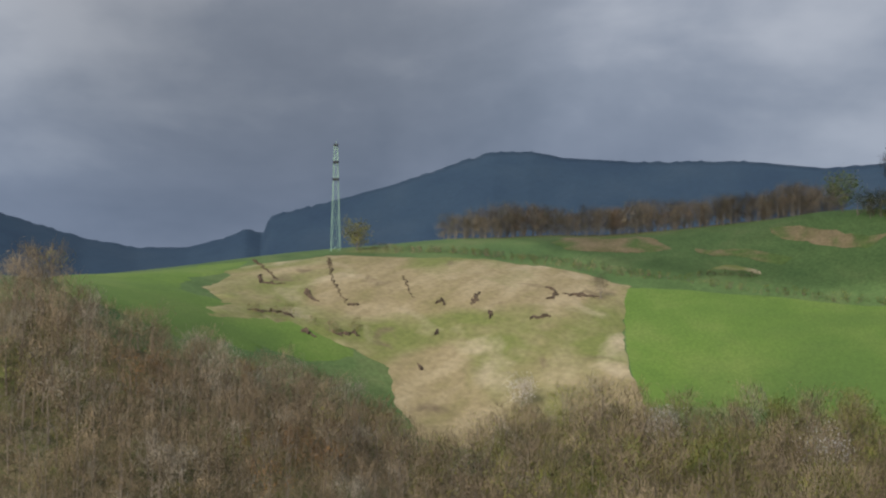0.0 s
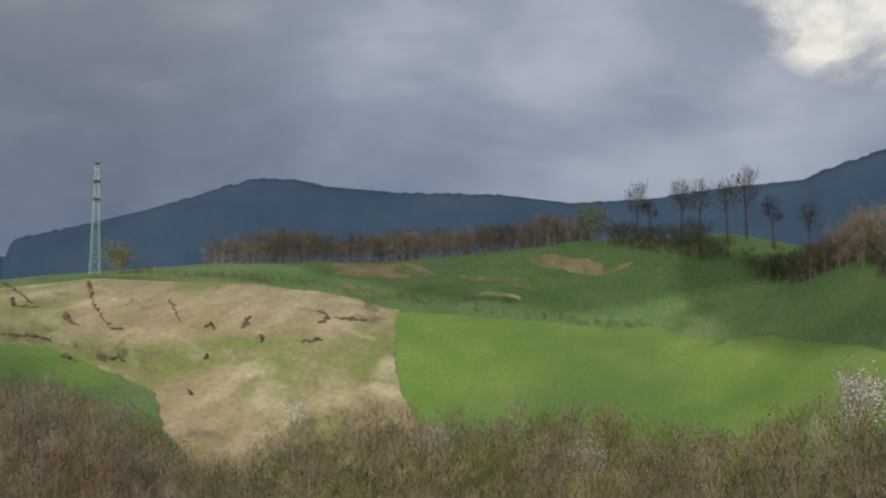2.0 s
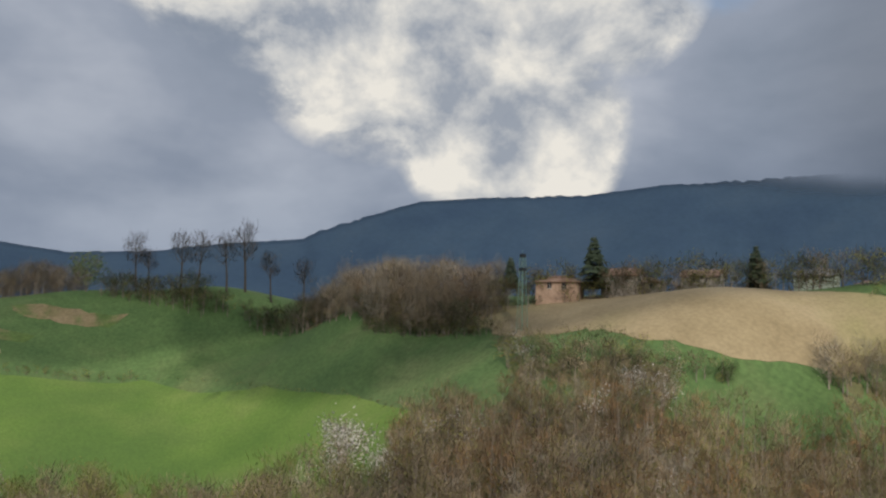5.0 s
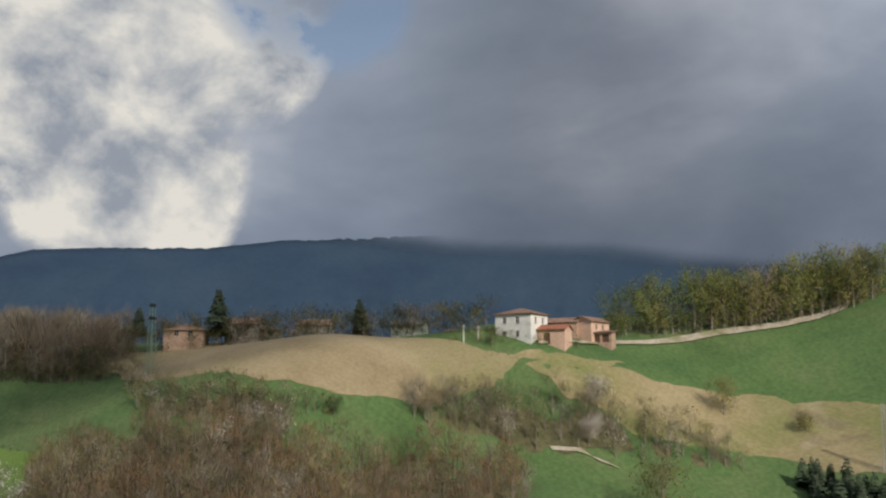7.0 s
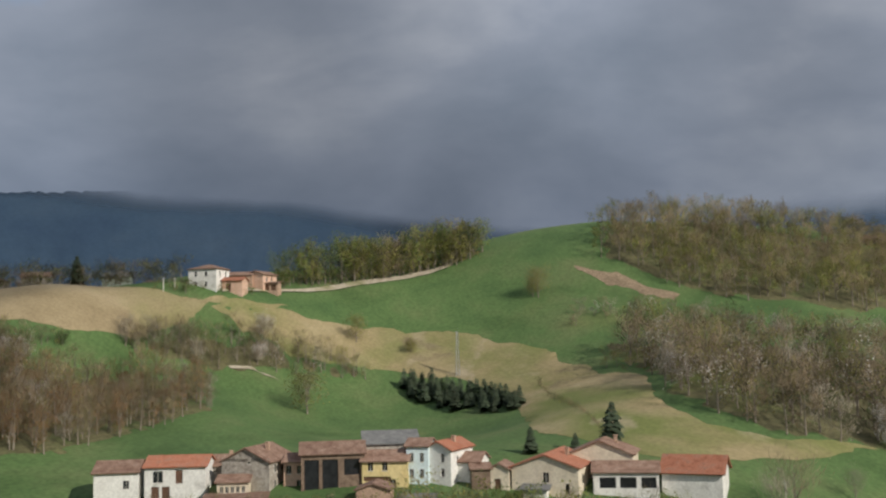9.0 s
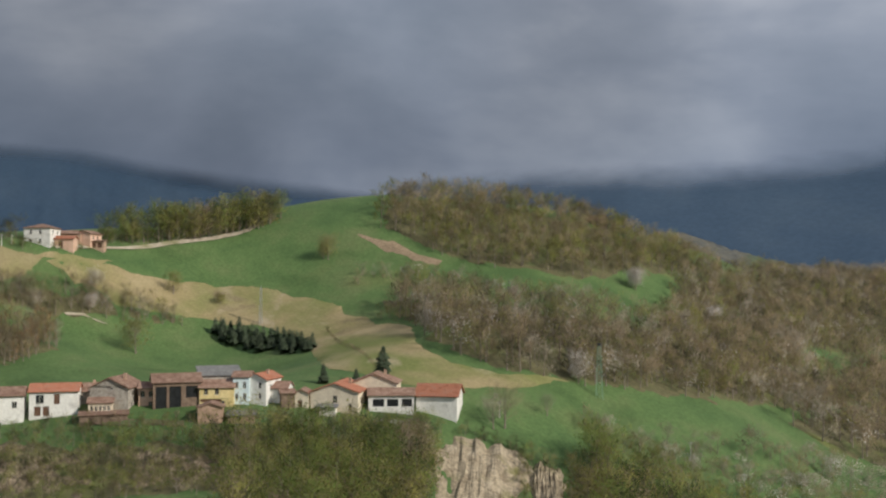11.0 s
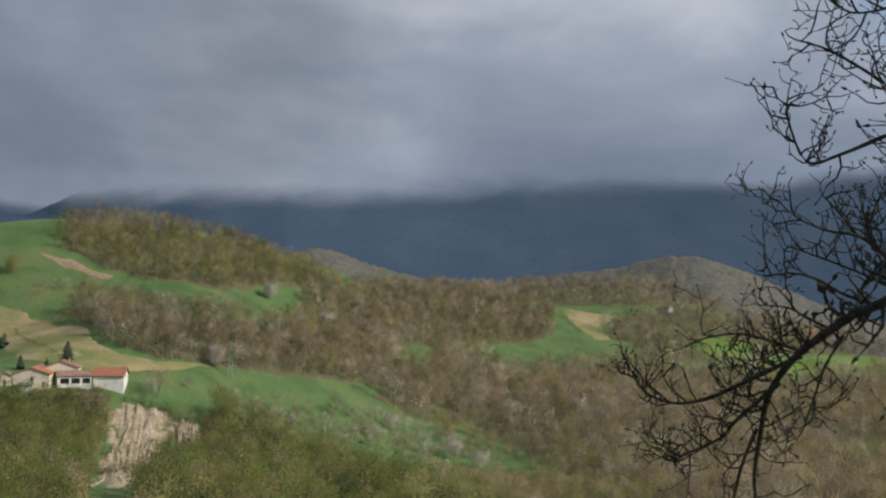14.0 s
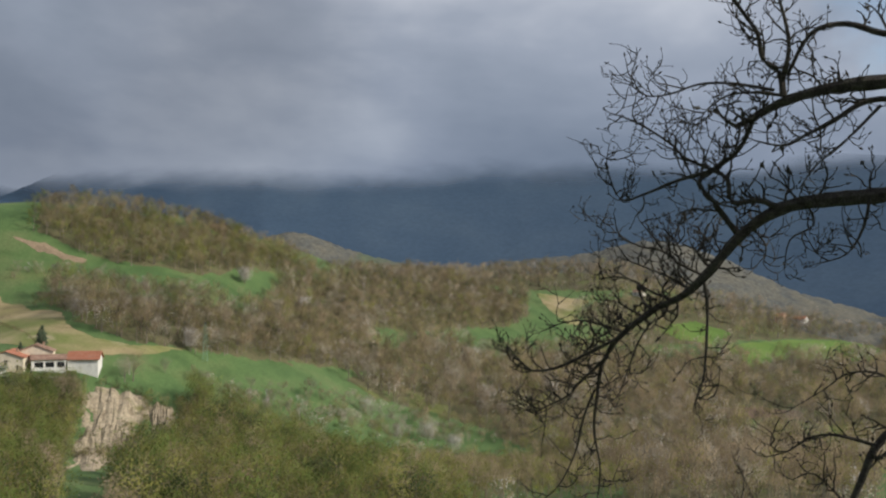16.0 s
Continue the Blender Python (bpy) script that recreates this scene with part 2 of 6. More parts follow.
# ---- lie of the land: hill knots (x, y, height), bent into one smooth surface ----
HILLS_WEST = [(-266, 88, -27), (-307, 88, -9), (-330, 23, 4), (-312, -2, 1), (-346, 66, 3), (-346, 96, -2), (-328, 133, -11), (-305, 169, -21), (-358, 155, -5), (-361, 113, 0), (-398, 113, 13), (-396, 134, 16), (-380, 171, 17), (-361, 196, 8), (-378, 63, 8), (-377, 139, 5), (-359, 174, 0), (-257, 145, -29), (-248, 113, -29), (-262, 180, -27), (-213, 46, 0), (-216, 72, -12), (-237, 91, -24), (-184, 87, -21), (-197, 98, -23), (-220, 106, -27), (-261, 91, -27)]
HILLS_HAMLET = [(-356, 185, 0), (-321, 179, -13), (-249, 225, -1), (-225, 216, -12), (-215, 251, -10), (-240, 191, -13), (-256, 254, 14), (-300, 222, 11), (-249, 249, 5), (-340, 201, 12), (-285, 240, 12), (-274, 270, 12), (-241, 260, -2), (-245, 286, 13), (-235, 291, 9), (-228, 316, 4), (-213, 321, -5), (-226, 350, 14), (-220, 284, -10), (-221, 243, -19), (-202, 278, -19)]
HILLS_VILLAGE = [(-247, 300, 13), (-236, 338, 16), (-224, 368, 23), (-207, 383, 30), (-190, 395, 31), (-190, 353, 7), (-182, 371, 17), (-214, 325, 0), (-132, 303, -12), (-86, 301, -23), (-181, 309, -16), (-200, 295, -18), (-157, 287, -21), (-149, 220, -25), (-122, 237, -26), (-98, 258, -27), (-142, 199, -36), (-82, 242, -40), (-72, 297, -33), (-39, 325, -40), (-93, 375, -10), (-144, 372, 5), (-162, 412, 29), (-126, 457, 26), (-98, 537, 16), (-46, 630, 2), (-42, 500, -25), (-35, 393, -39), (-232, 277, -10)]
HILLS_VALLEY = [(12, 561, -35), (-45, 441, -28), (-32, 680, 1), (89, 740, 5), (225, 741, -32), (303, 721, -44), (127, 442, -61), (50, 412, -52), (-15, 332, -57), (-47, 301, -44), (136, 352, -58), (-29, 191, -44), (9, 216, -49), (68, 216, -48), (-56, 176, -41), (24, 641, -14)]
HILLS_ROUND = [(-430, 180, 8), (-440, 120, 6), (-400, 240, 6), (-345, 255, 8), (-110, 190, -34), (-60, 150, -36), (-10, 80, -30), (8, 40, -20), (0, 0, -17), (0, -60, -10), (60, 0, -18), (-60, 0, -18), (41, -35, -8), (50, -60, -4), (-120, 60, -24), (60, 120, -45), (140, 160, -45), (-150, 150, -36), (-420, -60, -6), (-560, 120, 0), (-520, 260, 0), (-400, 330, 5), (-330, 420, 5), (-260, 520, 0), (-160, 640, -5), (-60, 850, -10), (150, 900, -10), (420, 820, -40), (400, 500, -50), (300, 250, -45), (250, 0, -30), (-200, -80, -20)]


def land(knots):
    """A smooth surface through all knots: a thin plate, in hundreds of metres."""
    k = np.array(knots, float)
    n, at = len(k), k[:, :2] / 100

    def bend(r):
        return r * r * np.log(r + 1e-9)

    m = np.zeros((n + 3, n + 3))
    m[:n, :n] = bend(np.hypot(at[:, None, 0] - at[None, :, 0], at[:, None, 1] - at[None, :, 1])) + np.eye(n) * 0.02
    m[:n, n], m[:n, n + 1:], m[n, :n], m[n + 1:, :n] = 1, at, 1, at.T
    w = np.linalg.solve(m, np.r_[k[:, 2], 0, 0, 0])

    def height(x, y):
        x, y = np.asarray(x, float), np.asarray(y, float)
        u, v = np.clip(x, -600, 460) / 100, np.clip(y, -110, 950) / 100
        z = bend(np.hypot(u[..., None] - at[:, 0], v[..., None] - at[:, 1])) @ w[:n] + w[n] + w[n + 1] * u + w[n + 2] * v
        z = z + 0.35 * np.sin(x / 9.0 + 2.0 * np.sin(y / 17.0)) * np.sin(y / 11.0 + 1.3) + 0.5 * np.sin(x / 31.0 + 1.1) * np.sin(y / 27.0)
        out = np.maximum(np.maximum(-600 - x, x - 460), np.maximum(-110 - y, y - 950))
        f = np.clip(out / 500, 0, 1)
        return z * (1 - f) - 30 * f

    return height


ground_height = land(HILLS_WEST + HILLS_HAMLET + HILLS_VILLAGE + HILLS_VALLEY + HILLS_ROUND)


def gz(x, y):
    return float(ground_height(x, y))


def mesh_object(name, verts, faces, mats, parent=None, smooth=False, face_mat=None):
    me = bpy.data.meshes.new(name)
    me.from_pydata([tuple(v) for v in verts], [], [tuple(int(i) for i in f) for f in faces])
    for m in mats if isinstance(mats, (list, tuple)) else [mats]:
        me.materials.append(m)
    if face_mat is not None:
        me.polygons.foreach_set("material_index", np.asarray(face_mat, np.int32))
    if smooth:
        me.polygons.foreach_set("use_smooth", np.ones(len(me.polygons), bool))
    me.update()
    ob = new(name, me)
    ob.parent = parent
    return ob


def make_ground():
    far = np.array([60, 150, 300, 600, 1100, 1900, 3000.0])
    xs = np.r_[-600 - far[::-1], np.arange(-600, 461, 3.3), 460 + far]
    ys = np.r_[-110 - far[::-1], np.arange(-110, 951, 3.3), 950 + far]
    gx, gy = np.meshgrid(xs, ys)
    v = np.stack([gx, gy, ground_height(gx, gy)], -1).reshape(-1, 3)
    nx, ny = len(xs), len(ys)
    i = (np.arange(ny - 1)[:, None] * nx + np.arange(nx - 1)[None, :]).ravel()
    ob = mesh_object("ground", v, np.stack([i, i + 1, i + nx + 1, i + nx], 1), M["meadow"], smooth=True)
    return tagged(ob, "rolling green meadow hillsides under a cloudy sky", "ground", kind="structure")


make_ground()


def make_mountain(name, label, centre, ridge, depth, base=-40.0, rugged=1.0, mat=None, crowns=0.0):
    """A long wooded ridge seen from centre. ridge: azimuth in degrees, distance, height of the crest."""
    r = np.array(ridge, float)
    azs = np.arange(r[0, 0], r[-1, 0] + 0.01, 0.22)
    dist, top = np.interp(azs, r[:, 0], r[:, 1]), np.interp(azs, r[:, 0], r[:, 2])
    rows_ = np.linspace(0, 1, 26)
    v = []
    for j, f in enumerate(rows_):
        for a, d, h in zip(azs, dist, top):
            k = noise.fractal(Vector((a * 0.22, f * 3.0, 5.0)), 1.0, 2.0, 5) * rugged
            fine = noise.noise(Vector((a * 9.0, f * 40.0, 1.0)))
            d2 = d - depth * (1 - f) * (1 + 0.05 * k)
            zz = base + (h - base) * (f ** 0.9) * (1 + 0.06 * k * (1 - f)) + (fine * 1.3 if f > 0.97 else 0.0) + crowns * (0.5 - abs(noise.noise(Vector((a * 1.7, f * 24.0, 3.0)))))
            v.append((centre[0] + d2 * math.sin(radians(a)), centre[1] + d2 * math.cos(radians(a)), zz))
    n = len(azs)
    for a, d, h in zip(azs, dist, top):
        v.append((centre[0] + (d + depth * 0.6) * math.sin(radians(a)), centre[1] + (d + depth * 0.6) * math.cos(radians(a)), base))
    faces = [(j * n + i, j * n + i + 1, (j + 1) * n + i + 1, (j + 1) * n + i) for j in range(len(rows_)) for i in range(n - 1)]
    return tagged(mesh_object(name, v, faces, mat or M["forest"], smooth=True), label, "mountain", kind="structure")


WEST_RIDGE = [(-165, 620, 60), (-144.3, 620, 34), (-141.1, 620, 23), (-137, 620, 9), (-134.4, 620, 4), (-131.7, 620, 4), (-129.6, 620, 10), (-128.6, 620, 15), (-127.6, 620, 13), (-127.3, 620, 23), (-124.7, 620, 30), (-120.6, 620, 42),
              (-117.1, 620, 55), (-114.9, 620, 63), (-112.7, 620, 63), (-110.8, 620, 59), (-106.2, 620, 56), (-101.2, 620, 56), (-97.2, 620, 51), (-93.4, 620, 53), (-88.9, 620, 60), (-84.7, 620, 64), (-83.9, 620, 69),
              (-80.9, 620, 80), (-78.2, 620, 89), (-75, 620, 92), (-68.8, 620, 94), (-64.6, 620, 100), (-62, 621, 101), (-55.7, 625, 105), (-49.5, 630, 105), (-43, 630, 102), (-38.1, 630, 97), (-33, 640, 86), (-28, 660, 78), (-20, 720, 62), (-12, 760, 30)]
EAST_RIDGE = [(-46, 1250, 40), (-37, 1250, 58), (-34.4, 1250, 70), (-32, 1250, 82), (-29.2, 1250, 98), (-26.5, 1250, 128), (-23, 1250, 152), (-19, 1250, 180), (-15.1, 1250, 200), (-9.3, 1250, 192), (-4.3, 1250, 182),
              (2.1, 1250, 175), (8.5, 1250, 170), (14.7, 1250, 160), (22.4, 1250, 145), (30, 1250, 135), (45, 1250, 120), (70, 1250, 100)]


def cloud_capped(mat, low, high, tilt=0.0):
    """The slope goes up into the cloud: in place of cloud, its surface turns see-through between two heights, unevenly.
    """
    m = mat.copy()
    nt = m.node_tree
    N, Lk = nt.nodes.new, nt.links.new
    p, out = nt.nodes["Principled BSDF"], nt.nodes["Material Output"]
    geo, sep = N("ShaderNodeNewGeometry"), N("ShaderNodeSeparateXYZ")
    Lk(geo.outputs["Position"], sep.inputs[0])
    n = N("ShaderNodeTexNoise")
    n.inputs["Scale"].default_value, n.inputs["Detail"].default_value = 0.006, 6
    Lk(geo.outputs["Position"], n.inputs["Vector"])
    add = N("ShaderNodeMath")
    add.operation = "MULTIPLY_ADD"
    add.inputs[1].default_value = (high - low) * 1.5
    Lk(n.outputs[0], add.inputs[0])
    Lk(sep.outputs[2], add.inputs[2])
    slope = N("ShaderNodeMath")
    slope.operation = "MULTIPLY_ADD"
    slope.inputs[1].default_value = tilt
    Lk(sep.outputs[0], slope.inputs[0])
    Lk(add.outputs[0], slope.inputs[2])
    r = N("ShaderNodeMapRange")
    r.interpolation_type = "SMOOTHSTEP"
    r.inputs[1].default_value, r.inputs[2].default_value = low + (high - low) * 0.75, high + (high - low) * 0.75
    Lk(slope.outputs[0], r.inputs[0])
    tr, mx = N("ShaderNodeBsdfTransparent"), N("ShaderNodeMixShader")
    Lk(r.outputs[0], mx.inputs[0])
    Lk(p.outputs[0], mx.inputs[1])
    Lk(tr.outputs[0], mx.inputs[2])
    Lk(mx.outputs[0], out.inputs[0])
    return m


ob = make_mountain("mountain_west", "wooded mountain ridge, coloured dark blue for haze, rising into rain cloud", (-108, 170), WEST_RIDGE, 200)
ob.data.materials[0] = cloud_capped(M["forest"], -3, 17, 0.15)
ob = make_mountain("mountain_east", "wooded mountain, coloured paler blue for haze, hidden in low cloud", (0, 20), EAST_RIDGE, 420, base=-60, rugged=0.15, mat=M["forest_far"])
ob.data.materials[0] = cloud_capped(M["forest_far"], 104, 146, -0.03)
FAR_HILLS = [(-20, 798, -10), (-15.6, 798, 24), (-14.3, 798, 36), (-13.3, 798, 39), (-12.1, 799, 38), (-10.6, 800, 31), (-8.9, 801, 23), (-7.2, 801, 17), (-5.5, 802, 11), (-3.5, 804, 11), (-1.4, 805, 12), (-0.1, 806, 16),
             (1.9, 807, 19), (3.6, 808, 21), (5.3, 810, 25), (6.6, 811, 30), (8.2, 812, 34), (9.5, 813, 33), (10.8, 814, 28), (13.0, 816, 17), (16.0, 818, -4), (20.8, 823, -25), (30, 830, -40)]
make_mountain("far_hills", "far low wooded hills, greyed in colour for haze", (0, 20), FAR_HILLS, 190, base=-60, mat=M["far_wood"], crowns=3.2)


def cloud(label, centre, size, seed):
    """A lumpy cloud added high above, out of view, so that its shade falls on the hill below the sun's slant."""
    bm = bmesh.new()
    bmesh.ops.create_icosphere(bm, subdivisions=5, radius=1.0)
    for q in bm.verts:
        k = 1 + 0.22 * noise.fractal(q.co * 1.6 + Vector((seed, 0, 0)), 1.0, 2.0, 5)
        q.co = Vector((q.co.x * size[0], q.co.y * size[1], q.co.z * size[2])) * k
    me = bpy.data.meshes.new("cloud")
    bm.to_mesh(me)
    bm.free()
    me.materials.append(M["cloud"])
    ob = new("cloud", me)
    ob.location = centre
    return tagged(ob, label, "cloud", kind="structure")


M["cloud"] = material("white_cloud", [(0.7, 0.7, 0.7), (0.8, 0.8, 0.8)], 0.02, 5)
thin_out, veil = M["cloud"].node_tree.nodes.new("ShaderNodeMixShader"), M["cloud"].node_tree.nodes.new("ShaderNodeBsdfTransparent")
thin_out.inputs[0].default_value = 0.72
M["cloud"].node_tree.links.new(M["cloud"].node_tree.nodes["Principled BSDF"].outputs[0], thin_out.inputs[1])
M["cloud"].node_tree.links.new(veil.outputs[0], thin_out.inputs[2])
M["cloud"].node_tree.links.new(thin_out.outputs[0], M["cloud"].node_tree.nodes["Material Output"].inputs[0])
slant = 330 / math.tan(radians(SUN_EL))
# unseen clouds, placed and shaped to shade the ridge, the field and the hamlet
for (x, y), size, seed, turn in (((-388, 128), (38, 85, 14), 1, 0), ((-321, 196), (56, 21, 12), 5, 25), ((-290, 252), (20, 44, 12), 11, 0)):
    ob = cloud("grey-white cloud added out of view to shade the ground", (x + slant * math.sin(radians(SUN_AZ)), y + slant * math.cos(radians(SUN_AZ)), 340), size, seed)
    ob.rotation_euler.z = radians(turn)


def field(name, label, mat, outline, lift=0.30, step=4.0, edge_drop=0.24, rough=0.35):
    """A stretch of ground with its own cover, its edge exact, its inside following the hills."""
    from mathutils.geometry import delaunay_2d_cdt
    rng = random.Random(len(outline) + int(abs(outline[0][0])))
    edge = []
    for (x0, y0), (x1, y1) in zip(outline, outline[1:] + outline[:1]):
        n = max(1, int(math.hypot(x1 - x0, y1 - y0) / min(step, 1.6)))
        for i in range(n):
            f = i / n
            w = rough
            px, py = x0 + (x1 - x0) * f, y0 + (y1 - y0) * f
            wander = noise.noise_vector(Vector((px * 0.13, py * 0.13, 2.0))) * w * 1.6 + noise.noise_vector(Vector((px * 0.45, py * 0.45, 5.0))) * w * 0.7
            edge.append(Vector((px + wander.x, py + wander.y)))
    poly = [(p.x, p.y) for p in edge]
    pts = list(edge)
    xs, ys = [p[0] for p in poly], [p[1] for p in poly]
    for x in np.arange(min(xs), max(xs), step):
        for y in np.arange(min(ys), max(ys), step):
            if inside(poly, x, y):
                pts.append(Vector((x, y)))
    n = len(edge)
    v, _, f, *_ = delaunay_2d_cdt(pts, [(i, (i + 1) % n) for i in range(n)], [list(range(n))], 1, 0.01)
    z = ground_height(np.array([p.x for p in v]), np.array([p.y for p in v])) + np.where(np.arange(len(v)) < n, lift - edge_drop, lift)
    ob = mesh_object(name, [(p.x, p.y, h) for p, h in zip(v, z)], f, mat, smooth=True)
    return tagged(ob, label, "field", kind="structure")


def inside(poly, x, y):
    hit, j = False, len(poly) - 1
    for i in range(len(poly)):
        (xi, yi), (xj, yj) = poly[i], poly[j]
        if (yi > y) != (yj > y) and x < (xj - xi) * (y - yi) / (yj - yi) + xi:
            hit = not hit
        j = i
    return hit


# ---- outlines of the wooded slopes and valley meadows ----
HILLTOP = [(-181, 378), (-168, 376), (-155, 375), (-141, 378), (-126, 385), (-112, 395), (-102, 418), (-90, 449), (-85, 491), (-96, 486), (-109, 468), (-124, 451), (-140, 439), (-154, 433), (-173, 431), (-186, 410), (-187, 393)]
HILLSIDE = [(-162, 340), (-139, 321), (-122, 299), (-109, 292), (-97, 292), (-85, 302), (-71, 320), (-57, 340), (-47, 373), (-33, 400), (-27, 425), (-35, 445), (-47, 447), (-45, 485), (-16, 547), (18, 596), (26, 626), (21, 653), (-8, 667), (-46, 661), (-72, 583), (-83, 481), (-90, 449), (-85, 410), (-85, 388), (-97, 366), (-114, 355), (-140, 345)]
VALLEY_WOOD = [(-45, 365), (-31, 361), (-10, 372), (13, 368), (35, 346), (53, 281), (57, 176), (105, 186), (309, 737), (171, 631), (114, 586), (75, 591), (32, 560), (-1, 516), (-9, 537), (-36, 488), (-35, 445), (-27, 425)]
FAR_WOOD = [(67, 664), (54, 637), (62, 620), (74, 619), (76, 593), (134, 611), (200, 665), (298, 747), (339, 712), (389, 818), (270, 789), (109, 704)]
CREST_WOOD = [(-58, 636), (-46, 668), (-8, 672), (20, 668), (32, 676), (62, 684), (94, 700), (150, 740), (112, 768), (64, 752), (28, 744), (-6, 734), (-38, 702), (-62, 660)]
MEADOW_THICKET = [(-64, 298), (-50, 313), (-32, 339), (-10, 364), (17, 368), (33, 356), (30, 346), (14, 353), (-13, 347), (-34, 322), (-52, 303)]
CLIFF_WOOD_WEST = [(-129, 218), (-94, 247), (-86, 229), (-71, 189), (-19, 84), (-27, 68), (-60, 119), (-109, 200)]
CLIFF_WOOD_EAST = [(-74, 268), (-67, 283), (-57, 282), (-41, 278), (-18, 268), (12, 194), (28, 149), (-16, 93), (-46, 164), (-57, 203), (-61, 231), (-68, 253)]
MEADOW_LOW = [(120, 440), (153, 443), (181, 417), (156, 337), (137, 358), (122, 397)]
PLOUGHED = [(114, 467), (138, 483), (164, 482), (155, 452), (120, 444)]
MEADOW_MID = [(102, 629), (134, 659), (157, 646), (142, 614), (118, 616)]
MEADOW_FAR = [(145, 615), (196, 660), (277, 728), (247, 629), (184, 604), (155, 575)]


# ---- fields, tracks and bare ground, laid on the hills ----
field("slumped_field", "tan slumped hillside field with dry grass and landslip soil", M["dry"], [(-296, 15), (-311, 15), (-324, 26), (-335, 50), (-342, 68), (-343, 82), (-341, 99), (-322, 104), (-308, 108), (-296, 114), (-283, 120), (-269, 114), (-263, 102), (-259, 88), (-266, 79), (-276, 71), (-275, 64), (-274, 50), (-254, 47), (-256, 42), (-270, 36), (-276, 26), (-286, 24)], rough=1.3)
field("young_grass", "bright green grass beside the slumped field", M["wheat"], [(-262, -4), (-299, -5), (-317, 6), (-298, 19), (-282, 16), (-267, 31), (-272, 42), (-279, 53), (-274, 67), (-264, 64), (-252, 58), (-230, 59), (-222, 53), (-222, 44)], lift=0.2, rough=1.8)
field("wheat_field", "bright green young wheat field", M["wheat"], [(-338, 98), (-346, 111), (-351, 130), (-354, 157), (-329, 183), (-299, 197), (-275, 204), (-268, 200), (-254, 194), (-267, 189), (-282, 171), (-295, 151), (-298, 140), (-289, 117), (-306, 109)])
field("bare_patch", "brown dry patch in the dark green field", M["thin_dry"], [(-366, 69), (-379, 68), (-389, 80), (-380, 96), (-373, 100), (-366, 89), (-360, 77)], rough=1.3)
field("bare_patch", "brown dry patch in the dark green field", M["thin_dry"], [(-389, 122), (-389, 130), (-385, 139), (-379, 151), (-376, 147), (-380, 135), (-383, 126)], rough=1.3)
field("bare_patch", "thin brown patch in the dark green field", M["thin_dry"], [(-375, 105), (-376, 115), (-373, 130), (-370, 128), (-371, 118), (-372, 107)], rough=1.3)
field("pale_stones", "pale stones on a grassy mound", M["dry"], [(-363, 112), (-366, 116), (-365, 123), (-363, 124), (-363, 118)], rough=1.3)
field("tan_mound", "smooth tan ploughed mound", M["stubble"], [(-311, 217), (-299, 224), (-293, 231), (-295, 243), (-256, 277), (-250, 278), (-242, 286), (-243, 278), (-243, 256), (-246, 248), (-253, 236), (-268, 228), (-277, 222), (-300, 216)], rough=1.3)
field("pale_field", "pale dry grass field below the white house", M["dry_meadow"], [(-245, 283), (-240, 290), (-234, 304), (-234, 299), (-237, 290), (-243, 284)], rough=1.3)
field("tan_field", "tan dry field winding down the hillside", M["dry_meadow"], [(-241, 285), (-234, 300), (-232, 304), (-221, 323), (-204, 336), (-177, 337), (-164, 330), (-138, 318), (-121, 292), (-109, 287), (-98, 290), (-86, 303), (-92, 286), (-103, 272), (-114, 266), (-135, 272), (-158, 299), (-168, 313), (-191, 319), (-206, 314), (-217, 301), (-223, 293), (-234, 287)], rough=1.3)
field("farm_track", "pale gravel road up the green hill", M["pale"], [(-244, 290), (-243, 309), (-239, 335), (-232, 353), (-227, 362), (-225, 369), (-225, 373), (-224, 370), (-224, 362), (-229, 353), (-236, 335), (-241, 312), (-243, 290)], lift=0.35, step=2.0, edge_drop=0.0)
field("earth_bank", "bare reddish earth bank along the wood", M["earth"], [(-185, 371), (-178, 372), (-169, 373), (-161, 372), (-154, 373), (-154, 370), (-163, 368), (-176, 368), (-183, 369)], rough=1.3)
field("far_strip", "pale grassy strip between far woods", M["dry_meadow"], [(27, 669), (65, 667), (53, 639), (60, 621), (49, 617), (37, 640)], rough=1.3)
for outline in (MEADOW_LOW, MEADOW_MID, MEADOW_FAR):
    field("valley_meadow", "green meadow between valley woods", M["wheat"], outline, lift=0.32, rough=1.6)
field("ploughed_field", "dark brown ploughed field in the valley", M["plough"], PLOUGHED, rough=1.3)
field("farm_track", "narrow pale track across the green slope", M["pale"], [(-229, 279), (-225, 283), (-221, 284), (-218, 286), (-218, 286), (-222, 284), (-225, 282), (-228, 279)], lift=0.35, step=2.0, edge_drop=0.0)
field("wood_floor", "leaf litter and dry grass under the wood of slope", M["litter"], [(-202, 48), (-213, 49), (-214, 64), (-232, 72), (-245, 81), (-243, 92), (-234, 103), (-223, 125), (-185, 101), (-170, 88)], lift=0.2, step=5.0, edge_drop=0.35, rough=1.8)
field("wood_floor", "leaf litter and dry grass under the wood of gully", M["litter"], [(-232, 103), (-248, 101), (-273, 98), (-280, 110), (-278, 121), (-287, 140), (-293, 153), (-279, 164), (-277, 171), (-239, 188), (-210, 189), (-213, 113)], lift=0.2, step=5.0, edge_drop=0.35, rough=1.8)
field("wood_floor", "leaf litter and dry grass under the wood of corner", M["litter"], [(-227, 187), (-235, 192), (-241, 199), (-243, 209), (-239, 220), (-237, 232), (-213, 221), (-202, 206), (-210, 183)], lift=0.2, step=5.0, edge_drop=0.35, rough=1.8)
